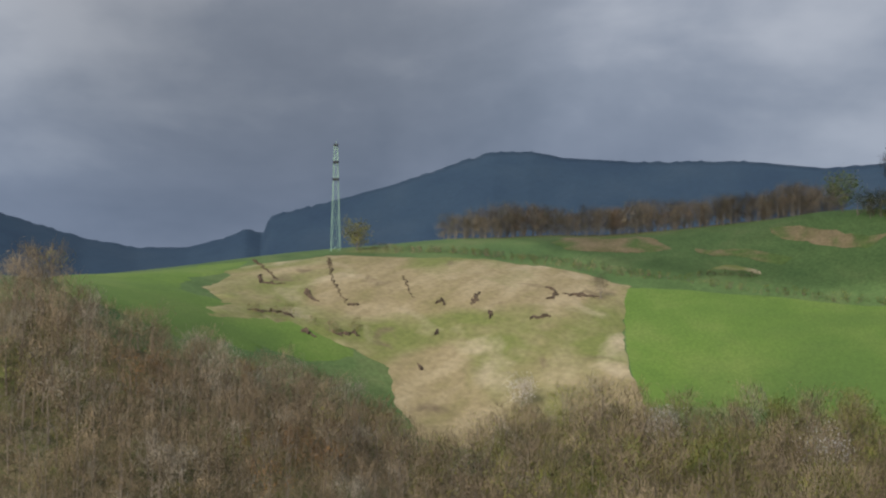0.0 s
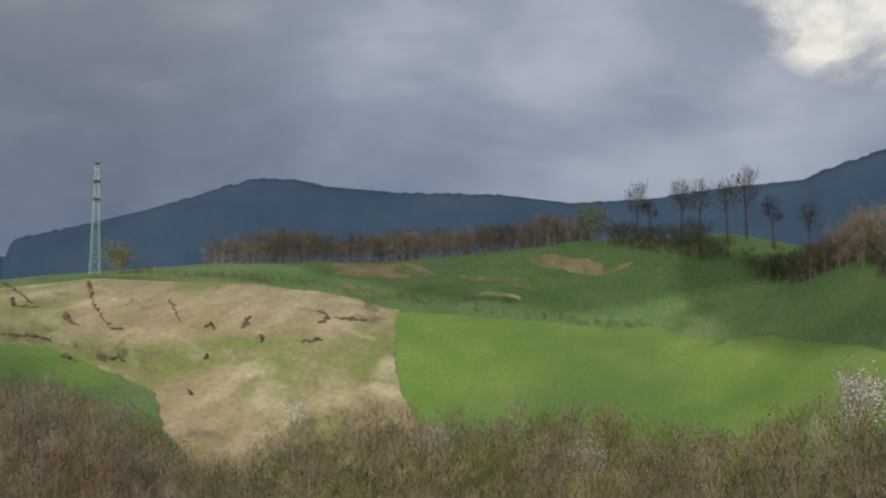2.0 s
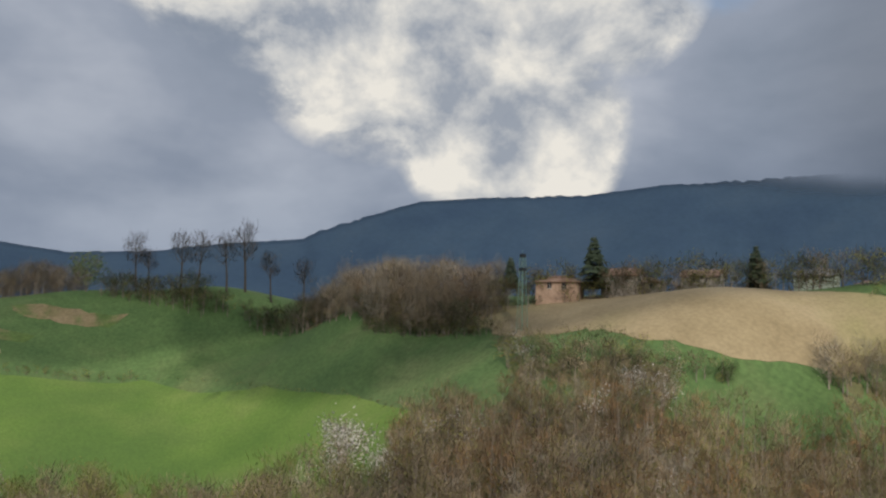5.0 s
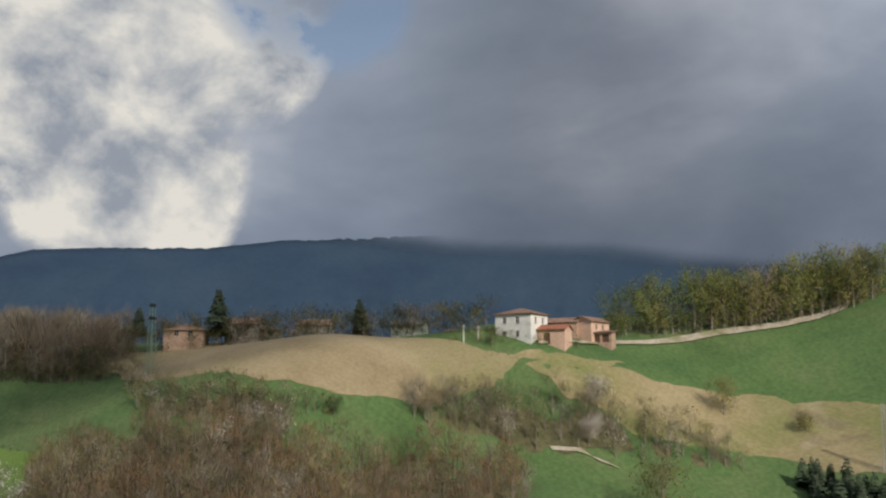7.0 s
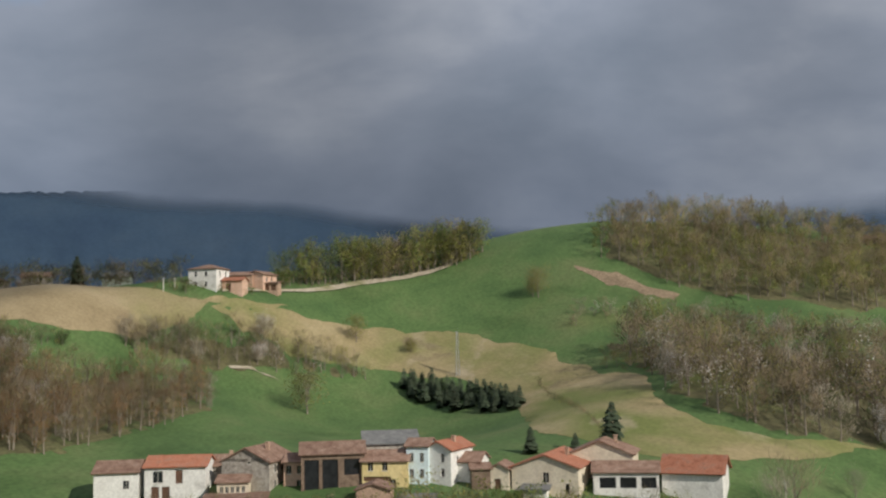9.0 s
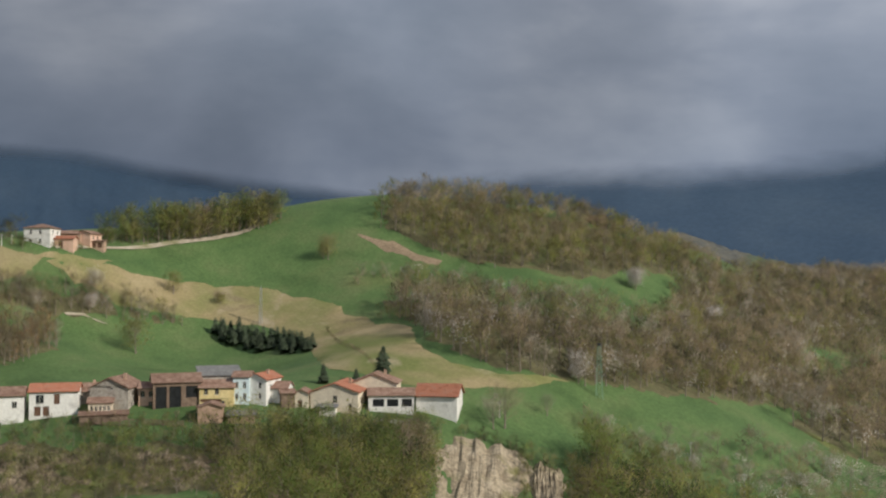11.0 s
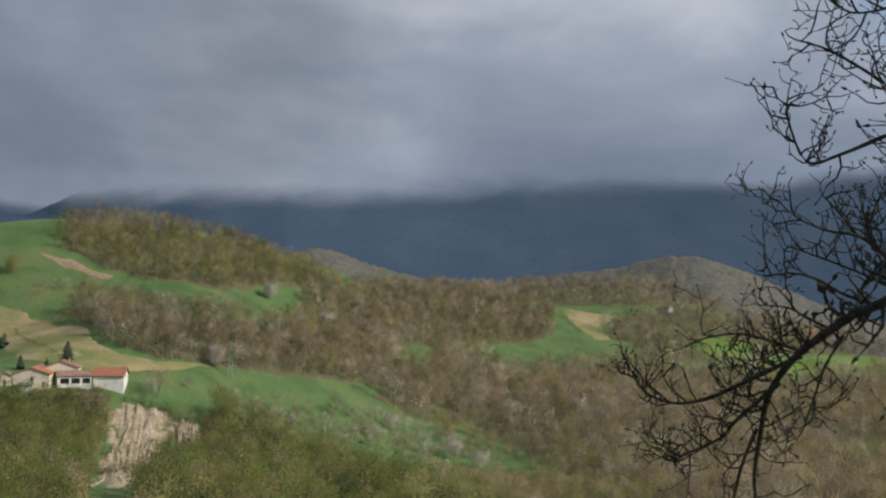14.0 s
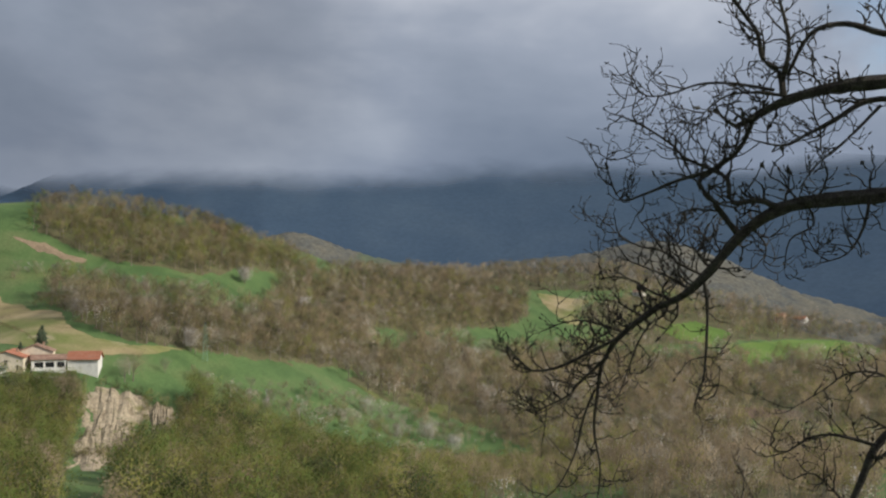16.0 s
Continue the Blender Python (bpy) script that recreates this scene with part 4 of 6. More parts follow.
M["roof_red"] = material("red_roof_tiles", [(0.27, 0.105, 0.06), (0.37, 0.15, 0.09), (0.30, 0.16, 0.11)], 0.8, 7, fine=(5.0, 0.25), bump=0.3, per="object", vary=0.12)
M["roof_brown"] = material("weathered_roof_tiles", [(0.15, 0.085, 0.06), (0.24, 0.15, 0.11), (0.30, 0.21, 0.16)], 0.8, 7, fine=(5.0, 0.3), bump=0.3, per="object", vary=0.15)
M["roof_grey"] = material("grey_roof_sheet", [(0.13, 0.13, 0.13), (0.22, 0.22, 0.21)], 0.8, 6, fine=(4.0, 0.2))
M["pane"] = material("dark_pane_and_opening", [(0.015, 0.017, 0.02), (0.03, 0.032, 0.036)], 1.0, 3, rough=0.15, spec=0.6)
M["shutter"] = material("brown_shutter", [(0.10, 0.055, 0.035), (0.16, 0.09, 0.06)], 2.0, 4)
M["frame"] = material("window_surround", [(0.55, 0.52, 0.47), (0.68, 0.65, 0.60)], 2.0, 4)
M["steel_green"] = material("green_painted_steel", [(0.20, 0.34, 0.25), (0.30, 0.44, 0.34)], 1.5, 4, rough=0.55)
M["steel"] = material("galvanised_steel", [(0.42, 0.44, 0.45), (0.58, 0.60, 0.60)], 1.5, 4, rough=0.45, metal=0.5)
M["dark_metal"] = material("dark_steel_platform", [(0.03, 0.035, 0.04), (0.06, 0.065, 0.07)], 2.0, 3)
M["planks"] = material("grey_brown_planks", [(0.13, 0.09, 0.065), (0.26, 0.19, 0.14)], 1.5, 6, fine=(5.0, 0.3))
M["concrete"] = material("pale_concrete", [(0.48, 0.46, 0.42), (0.62, 0.60, 0.56)], 0.8, 6, fine=(3.0, 0.15))


def empty(name, m, label, category, group=""):
    ob = new(name)
    ob.empty_display_size = 0.5
    ob.matrix_basis = m
    return tagged(ob, label, category, group)


def part(name, bag, mats, parent, label=""):
    ob = mesh_object(name, bag.v, bag.f, mats, parent, face_mat=bag.m)
    return tagged(ob, label)


def box(x0, x1, y0, y1, z0, z1):
    v = [(x, y, z) for z in (z0, z1) for y in (y0, y1) for x in (x0, x1)]
    return v, [(0, 2, 3, 1), (4, 5, 7, 6), (0, 1, 5, 4), (2, 6, 7, 3), (0, 4, 6, 2), (1, 3, 7, 5)]


def wall_face(bag, at, u, width, z0, z1, holes, deep=0.22):
    """An upright wall face from at along u, with openings (u0, u1, z0, z1) cut through to a recess."""
    u = Vector(u)
    inward = Vector((-u.y, u.x, 0))
    us = sorted({0.0, width, *[h[0] for h in holes], *[h[1] for h in holes]})
    zs = sorted({z0, z1, *[h[2] for h in holes], *[h[3] for h in holes]})
    at = Vector(at)

    def P(a, b, d=0.0):
        return at + u * a + inward * d + Vector((0, 0, b))

    for a0, a1 in zip(us, us[1:]):
        for b0, b1 in zip(zs, zs[1:]):
            ca, cb = (a0 + a1) / 2, (b0 + b1) / 2
            if any(h[0] < ca < h[1] and h[2] < cb < h[3] for h in holes):
                continue
            bag.add(([P(a0, b0), P(a1, b0), P(a1, b1), P(a0, b1)], [(0, 1, 2, 3)]))
    for a0, a1, b0, b1 in holes:
        c, d = [P(a0, b0), P(a1, b0), P(a1, b1), P(a0, b1)], [P(a0, b0, deep), P(a1, b0, deep), P(a1, b1, deep), P(a0, b1, deep)]
        bag.add((c + d, [(i, (i + 1) % 4, 4 + (i + 1) % 4, 4 + i) for i in range(4)]))


def house(label, place, width, depth, eave, rise, wall, roof, ridge="side", windows=(), side_windows=(), over=0.35, chimney=False, plinth=2.5, doors=(), name="house", group="", parent=None):
    """A house whose front faces its -y. ridge: "side" runs along the front, "front" shows its gable in front, "hip", "shed" slopes to the front.
    windows: (centre, bottom, width, height) on the front; side_windows the same on the right side."""
    h = empty(name, place, label, "house", group)
    w2, d2 = width / 2, depth / 2
    front = [(c - w / 2 + w2, c + w / 2 + w2, b, b + t) for c, b, w, t in [*windows, *doors]]
    right = [(c - w / 2 + d2, c + w / 2 + d2, b, b + t) for c, b, w, t in side_windows]
    bag = Bag()
    wall_face(bag, (-w2, -d2, 0), (1, 0, 0), width, -plinth, eave, front)
    wall_face(bag, (w2, -d2, 0), (0, 1, 0), depth, -plinth, eave, right)
    wall_face(bag, (w2, d2, 0), (-1, 0, 0), width, -plinth, eave, [])
    wall_face(bag, (-w2, d2, 0), (0, -1, 0), depth, -plinth, eave, [])
    top = eave + rise
    if ridge == "side":
        for x in (-w2, w2):
            bag.add(([(x, -d2, eave), (x, d2, eave), (x, 0, top)], [(0, 1, 2)]))
    elif ridge == "front":
        for y in (-d2, d2):
            bag.add(([(-w2, y, eave), (w2, y, eave), (0, y, top)], [(0, 1, 2)]))
    elif ridge == "shed":
        for x in (-w2, w2):
            bag.add(([(x, -d2, eave), (x, d2, eave), (x, d2, top)], [(0, 1, 2)]))
        bag.add(([(-w2, d2, eave), (w2, d2, eave), (w2, d2, top), (-w2, d2, top)], [(0, 1, 2, 3)]))
    part("wall", bag, wall, h)
    # the roof: slabs 0.2 m thick, over the walls
    o, t = over, 0.2

    def slab(q):
        q = [Vector(p) for p in q]
        n = (q[1] - q[0]).cross(q[2] - q[0]).normalized() * t
        return [*q, *[p + n for p in q]], ([(3, 2, 1, 0), (4, 5, 6, 7)] if len(q) == 4 else [(2, 1, 0), (3, 4, 5)]) + [(i, (i + 1) % len(q), len(q) + (i + 1) % len(q), len(q) + i) for i in range(len(q))]

    k = rise / (d2 if ridge in ("side", "hip") else w2)
    rb = Bag()
    if ridge == "side":
        rb.add(slab([(-w2 - o, -d2 - o, eave - o * k), (w2 + o, -d2 - o, eave - o * k), (w2 + o, 0, top), (-w2 - o, 0, top)]))
        rb.add(slab([(w2 + o, d2 + o, eave - o * k), (-w2 - o, d2 + o, eave - o * k), (-w2 - o, 0, top), (w2 + o, 0, top)]))
    elif ridge == "front":
        rb.add(slab([(-w2 - o, d2 + o, eave - o * k), (-w2 - o, -d2 - o, eave - o * k), (0, -d2 - o, top), (0, d2 + o, top)]))
        rb.add(slab([(w2 + o, -d2 - o, eave - o * k), (w2 + o, d2 + o, eave - o * k), (0, d2 + o, top), (0, -d2 - o, top)]))
    elif ridge == "hip":
        g = max(0.1, w2 - d2)
        e = eave
        a, b, c, d = (-w2 - o, -d2 - o, e), (w2 + o, -d2 - o, e), (w2 + o, d2 + o, e), (-w2 - o, d2 + o, e)
        r0, r1 = (-g, 0, top), (g, 0, top)
        rb.add(slab([a, b, r1, r0]))
        rb.add(slab([c, d, r0, r1]))
        rb.add(slab([b, c, r1]))
        rb.add(slab([d, a, r0]))
    else:
        rb.add(slab([(-w2 - o, -d2 - o, eave), (w2 + o, -d2 - o, eave), (w2 + o, d2 + o, top), (-w2 - o, d2 + o, top)]))
    r = part("roof", rb, roof, h)
    if chimney:
        cb = Bag()
        cb.add(box(-0.26, 0.26, -0.24, 0.24, -0.8, 0.55))
        cb.add(box(-0.33, 0.33, -0.3, 0.3, 0.55, 0.66))
        c = part("chimney", cb, M["brick_wall"], r)
        c.location = (w2 * 0.4, 0, top)
    for dim, holes, turn, at in ((width, [(*x, "w") for x in windows] + [(*x, "d") for x in doors], 0, (0, -d2)), (depth, [(*x, "w") for x in side_windows], 90, (w2, 0))):
        for c, b, w, hh, kind in holes:
            pane = Bag()
            pane.add(box(-w / 2, w / 2, 0.16, 0.21, 0, hh))
            # barn doors stand open: a dark sheet stands for the shaded inside
            p = part("window" if kind == "w" else "door", pane, M["pane"] if kind == "w" or name == "barn" else M["shutter"], h)
            ang = radians(turn)
            p.matrix_basis = Matrix.Translation((at[0] + c * math.cos(ang), at[1] + c * math.sin(ang), b)) @ pose(0, 0, 0, 0, 0, turn)
            if kind == "w":
                sill = Bag()
                sill.add(box(-w / 2 - 0.08, w / 2 + 0.08, -0.07, 0.2, -0.1, -0.01))
                part("window_sill", sill, M["frame"], p)
                fr = Bag()
                fr.add(box(-0.03, 0.03, 0.12, 0.158, 0, hh))
                part("window_frame", fr, M["frame"], p)
    return h


def facing(x, y, eye, turn=0.0, z=None, back=0.0):
    """A pose on the ground whose front looks at eye, turned clockwise by degrees as seen from above, set back by metres."""
    a = math.atan2(x - eye[0], y - eye[1])
    bx, by = x + math.sin(a) * back, y + math.cos(a) * back
    return Matrix.Translation((bx, by, gz(x, y) if z is None else z)) @ pose(0, 0, 0, 0, 0, -math.degrees(a) - turn)


VILLAGE_EYE, HAMLET_EYE = (-7.4, 71.2), (-106.0, 168.0)
W, C_, Y, PK, BL, ST, BR, GN = (M[k + "_wall"] for k in ("white", "cream", "yellow", "pink", "blue", "stone", "brick", "green"))
RR, RB, RG = M["roof_red"], M["roof_brown"], M["roof_grey"]


def v(x, y, turn=0.0, back=4.0, z=None):
    return facing(x, y, VILLAGE_EYE, turn, z, back)


house("white plastered house with a red tiled roof and arched porch", v(-162.2, 213.7, 8, 4, -25.5), 9.2, 7, 4.9, 1.3, W, RR, "side", [(-2.6, 2.6, 1.5, 1.7)], [(0, 2.4, 1, 1.4)], doors=[(0.6, 2.4, 1.1, 2.0), (-3.0, 0.1, 1.2, 1.9), (-1.4, 0.1, 1.2, 1.9)])
house("white plastered cottage with a brown tiled roof", v(-168.6, 207.6, 6, 4, -25.8), 6.5, 7, 4.6, 1.4, W, RB, "side", [(1.5, 2.2, 0.9, 1.2)])
house("low stone house with a reddish tiled roof", v(-159.9, 220.3, 0, 5, -24.2), 5.2, 5, 3.0, 1.4, ST, RB, "side", [(0.8, 1.2, 0.8, 1.0)], chimney=True)
house("grey stone gabled house with a weathered tiled roof", v(-153.5, 221.5, 22, 5, -24.8), 8.0, 9, 4.6, 2.0, ST, RB, "front", [(0.6, 4.3, 0.5, 0.8)], [(-2.4, 2.9, 0.8, 1.2), (0.6, 2.9, 0.8, 1.2), (-2.4, 0.5, 0.8, 1.2)], chimney=True)
house("pink plastered house with small windows", v(-147.9, 224.5, 10, 5.5, -24.9), 3.2, 6, 4.4, 1.0, PK, RB, "side", [(-0.8, 2.7, 0.8, 1.2), (0.8, 2.7, 0.7, 1.2), (0.8, 0.5, 0.8, 1.2)])
house("low cream veranda building with a row of windows", v(-154.2, 217.6, 4, 1.5, -25.2), 4.6, 3, 2.3, 0.8, C_, RB, "shed", [(-1.6, 0.9, 0.5, 0.9), (-0.8, 0.9, 0.5, 0.9), (0.0, 0.9, 0.5, 0.9), (0.8, 0.9, 0.5, 0.9), (1.6, 0.9, 0.5, 0.9)])
house("open brown barn with a sagging brown tiled roof", v(-143.3, 227.2, -4, 5, -25.2), 9.6, 7, 6.0, 1.5, M["planks"], RB, "side", doors=[(-3.2, 0.6, 2.2, 4.6), (-0.4, 0.6, 2.4, 4.6), (2.9, 2.8, 2.4, 2.4)], name="barn")
house("yellow plastered house with a dark balcony", v(-136.8, 232.5, 6, 4, -25.0), 7.0, 6, 4.6, 1.3, Y, RB, "side", [(-2.2, 3.2, 0.8, 1.2), (1.2, 0.6, 0.8, 1.3), (0.0, 3.2, 0.8, 1.2)], [(-1.8, 2.7, 0.8, 1.3), (0.2, 2.7, 0.8, 1.3)], doors=[(-1.2, 1.6, 4.2, 0.7)])
house("tall grey barn with a sloping sheet roof", v(-138.5, 234.9, -6, 8, -24.0), 8.6, 6, 5.4, 1.6, ST, RG, "shed", name="barn")
house("narrow pale blue house with dark shutters", v(-132.7, 235.5, 10, 5, -25.0), 3.4, 6, 6.6, 0.9, BL, RB, "side", [(-0.9, 4.3, 0.6, 1.3), (0.7, 4.3, 0.6, 1.3), (-0.9, 1.9, 0.6, 1.3), (0.7, 1.9, 0.6, 1.3)])
house("tall white gabled house with a reddish tiled roof", v(-129.6, 238.2, 24, 5.5, -25.0), 4.6, 8, 6.0, 1.2, W, RR, "front", [(0.9, 4.2, 0.6, 1.2), (0.9, 2.0, 0.6, 1.2)], [(-1.5, 3.8, 0.7, 1.1), (1.5, 3.8, 0.7, 1.1)], chimney=True)
house("white lean-to extension with small windows", v(-126.4, 240.0, 14, 6, -25.2), 3.6, 6, 4.2, 1.2, W, RB, "side", [(0.4, 2.8, 0.6, 1.0)])
house("brown plank shed beside the cottage", v(-125.1, 239.9, -8, 4, -25.6), 2.8, 5, 3.8, 0.6, M["planks"], RB, "side", name="shed")
house("small cream gabled cottage with a red door", v(-122.4, 242.0, 10, 4, -25.6), 3.0, 5, 3.7, 0.8, C_, RB, "front", doors=[(-0.2, 0.4, 0.9, 1.9)])
house("large cream gabled barn with a dark arched window", v(-115.7, 246.0, 14, 6.5, -26.0), 10.2, 12, 4.4, 1.8, C_, RR, "front", [(0.2, 2.2, 0.9, 1.5)], [(-3.0, 1.8, 1.0, 1.4), (1.0, 1.8, 1.0, 1.4)], doors=[(0.1, 0.1, 1.0, 1.6), (3.4, 0.6, 0.6, 1.5)], chimney=True, name="barn")
house("long cream farmhouse with a pale tiled roof", v(-110.8, 252.2, 8, 8, -25.4), 10.0, 8, 5.0, 2.0, C_, RB, "front", chimney=True, name="farmhouse")
house("open loggia barn with white pillars and a brown roof", v(-106.8, 251.5, 0, 5, -27.1), 9.6, 7, 4.6, 1.2, W, RB, "side", doors=[(-2.7, 2.3, 2.4, 1.6), (0.3, 2.3, 2.4, 1.6), (3.3, 2.3, 2.2, 1.6)], name="barn")
house("white house with an orange-red tiled roof", v(-98.6, 257.8, 10, 5, -27.7), 8.8, 8, 5.0, 2.1, W, RR, "side", over=0.5)
house("worn pink brick shed with a tiled roof", v(-133.6, 226.2, 6, 2, -27.3), 4.8, 4.5, 3.8, 0.8, BR, RB, "front", name="shed")
house("low pink brick shed with a grey roof", v(-128.4, 229.2, 4, 2, -27.6), 5.2, 4, 2.4, 0.4, BR, RG, "shed", [(-0.6, 1.4, 0.6, 0.6)], name="shed")
house("white hut with a grey overhanging roof", v(-117.0, 243.0, 8, 1.5, -26.9), 3.4, 3, 2.4, 0.4, W, RG, "shed", over=0.5, name="hut")
house("long timber garden shed", v(-152.0, 216.2, 2, 1, -26.6), 9.0, 3, 1.7, 0.4, M["planks"], RB, "shed", name="shed")

wall_bag = Bag()
for i in range(14):
    wall_bag.add(box(-6.5 + i * 0.93, -6.5 + i * 0.93 + 0.9, -0.2, 0.2, -2.0, 1.0 + 0.08 * math.sin(i * 1.7)))
g = empty("garden_wall", v(-105.9, 248.6, 4, 0.5, -28.0), "pale concrete terrace wall below the barns", "wall")
part("coping", wall_bag, M["concrete"], g)


def hm(x, y, turn=0.0, back=3.5, z=None):
    return facing(x, y, HAMLET_EYE, turn, z, back)


house("white two-storey farmhouse with a hipped tiled roof", hm(-246.4, 287.6, 28, 4, 12.2), 8.2, 7.0, 5.7, 1.3, W, RB, "hip", [(-2.0, 3.9, 0.8, 1.3), (1.0, 3.9, 0.8, 1.3), (-2.0, 1.2, 0.8, 1.3), (1.0, 1.2, 0.8, 1.3)], [(-1.5, 3.9, 0.8, 1.3), (1.5, 3.9, 0.8, 1.3), (1.5, 1.2, 0.8, 1.3)], name="farmhouse")
house("pink brick outbuilding with a red tiled roof", hm(-242.2, 292.8, 20, 1.5, 11.8), 5.6, 4.0, 3.0, 0.9, PK, RR, "side", doors=[(-1.0, 0.1, 1.4, 2.2)], name="outbuilding")
house("dark brown barn with a tiled roof beside the farmhouse", hm(-244.6, 297.0, 12, 7, 12.2), 7.0, 6.0, 4.6, 1.0, BR, RB, "side", name="barn")
house("salmon plastered house with a gabled tiled roof", hm(-243.2, 303.0, 30, 4, 12.3), 5.0, 7.0, 4.6, 1.0, PK, RB, "front", [], [(-1.5, 2.9, 0.7, 1.2), (1.0, 2.9, 0.7, 1.2)])
house("low tiled porch with white posts", hm(-241.8, 305.4, 20, 0.5, 12.4), 4.6, 2.4, 2.0, 0.5, BR, RB, "shed", doors=[(-1.0, 0.1, 1.5, 1.6), (1.0, 0.1, 1.5, 1.6)], name="porch")
# dull walls and brown roofs put cloud shade into these houses' colours
FAR_ROW = [(-289.1, 234.6, 8.1, 3.1, BR, RB, 14.5, "brick house dulled for cloud shade behind the mound"),
           (-286.2, 245.9, 6.9, 4.2, ST, RB, 15.0, "brown tiled house with walls greyed for cloud shade behind the mound"),
           (-286.6, 251.3, 5.8, 2.7, ST, RB, 15.2, "annex greyed for cloud shade among trees behind the mound"),
           (-284.4, 261.5, 7.1, 3.7, ST, RB, 15.7, "grey-white house with a dark roof, dimmed for cloud shade behind the mound"),
           (-287.4, 262.4, 7.6, 1.9, ST, RB, 15.7, "low tiled building greyed for cloud shade behind the mound"),
           (-279.7, 282.7, 7.3, 4.5, GN, RG, 15.4, "green-grey house darkened for cloud shade behind the mound"),
           (-277.8, 292.6, 5.9, 2.9, ST, RB, 15.1, "stone-walled house greyed for cloud shade among trees behind the mound")]
for i, (x, y, w, e, wl, rf, z, lb) in enumerate(FAR_ROW):
    house(lb, hm(x, y, 12, 3, z - 1.8), w, 6, e - 0.5, 1.3, wl, rf, "side" if i % 2 else "hip", [(-1.4, e - 1.6, 0.8, 1.1), (1.4, e - 1.6, 0.8, 1.1)])
FAR_FARMS = [((100, 694), 7, 2.6, W, RB, "white farmhouse far across the valley"), ((203, 722), 6, 6, PK, RR, "pinkish farmhouse far across the valley"), ((219, 732), 9, 6, W, RR, "white farmhouse far across the valley"),
             ((268, 759), 12, 5, BR, RR, "long red-roofed farm far across the valley"), ((281, 757), 10, 5, PK, RR, "reddish farm building far across the valley"), ((-125, 456), 6, 2.0, BR, RB, "brick farmhouse among trees on the hill")]
for (x, y), w, e, wl, rf, lb in FAR_FARMS:
    house(lb, facing(x, y, (0, 0), 20), w, 7, e, 1.8, wl, rf, "side", [(-1.5, e - 2, 0.9, 1.3), (1.5, e - 2, 0.9, 1.3)], name="farmhouse")
house("ruined white shed among the bushes", facing(-322, 212, HAMLET_EYE, 10), 2.2, 2.2, 2.2, 0.3, W, RG, "shed", name="shed")


def fence(label, line, tall, mat):
    """A plank fence along a line of the ground."""
    h = empty("fence", Matrix.Identity(4), label, "fence")
    for (x0, y0), (x1, y1) in zip(line, line[1:]):
        n = max(2, int(math.hypot(x1 - x0, y1 - y0) / 1.6))
        pts = [(x0 + (x1 - x0) * k / n, y0 + (y1 - y0) * k / n) for k in range(n + 1)]
        for x, y in pts:
            b = Bag()
            b.add(box(x - 0.07, x + 0.07, y - 0.07, y + 0.07, gz(x, y) - 0.3, gz(x, y) + tall + 0.15))
            part("post", b, mat, h)
        for (ax, ay), (bx, by) in zip(pts, pts[1:]):
            for f in (0.3, 0.62, 0.95):
                b = Bag()
                b.add(tube([(ax, ay, gz(ax, ay) + tall * f), (bx, by, gz(bx, by) + tall * f)], [0.11, 0.11], 4))
                part("board", b, mat, h)
    return h


fence("weathered plank fence along the garden terrace", [(-157.0, 213.0), (-151.0, 214.7), (-144.8, 217.7)], 1.5, M["planks"])
fence("low grey fence above the slope", [(-144.5, 218.9), (-137.4, 222.4)], 1.1, M["planks"])


# ---- pylons and poles ----
def lattice(label, x, y, height, foot, top, mat, decks=(), name="lattice_mast"):
    """A square steel lattice mast with legs, braces and platforms."""
    h = empty(name, Matrix.Translation((x, y, gz(x, y) - 0.3)) @ pose(0, 0, 0, 0, 0, 24), label, "mast")
    n = 12
    ws = [foot + (top - foot) * i / n for i in range(n + 1)]
    zs = [height * i / n for i in range(n + 1)]
    r = max(0.04, foot * 0.024)
    for sx, sy in ((1, 1), (1, -1), (-1, -1), (-1, 1)):
        b = Bag()
        b.add(tube([(sx * w / 2, sy * w / 2, z) for w, z in zip(ws, zs)], [r] * (n + 1), 4))
        part("leg", b, mat, h)
    for k in range(4):
        b = Bag()
        for i in range(n):
            def corner(j, q):
                s = [(1, 1), (1, -1), (-1, -1), (-1, 1)][q % 4]
                return (s[0] * ws[j] / 2, s[1] * ws[j] / 2, zs[j])
            b.add(tube([corner(i, k), corner(i + 1, k + 1)], [r * 0.4] * 2, 3))
            b.add(tube([corner(i, k + 1), corner(i + 1, k)], [r * 0.4] * 2, 3))
            b.add(tube([corner(i + 1, k), corner(i + 1, k + 1)], [r * 0.4] * 2, 3))
        part("bracing", b, mat, h)
    for f, w in decks:
        b = Bag()
        b.add(box(-w / 2, w / 2, -w / 2, w / 2, height * f - 0.15, height * f + 0.45))
        part("platform", b, M["dark_metal"], h)
    b = Bag()
    b.add(tube([(0, 0, height), (0, 0, height * 1.05)], [r * 0.6, r * 0.3], 4))
    part("antenna", b, mat, h)
    return h


lattice("tall pale green steel lattice mast on the field crest", -335, 20, 28.5, 2.4, 0.8, M["steel_green"], ((0.67, 1.5), (0.83, 1.4), (0.99, 1.1)))
lattice("green steel lattice mast beside the tan mound", -279, 224, 13.5, 1.4, 0.7, M["steel_green"], ((0.8, 0.9), (0.98, 0.8)))
lattice("green steel lattice mast below the wood", -78.2, 305, 13.5, 1.7, 0.6, M["steel_green"], ((0.97, 0.8),))
lattice("thin grey lattice mast in the tan field", -189.5, 319.8, 11.5, 0.9, 0.4, M["steel"])


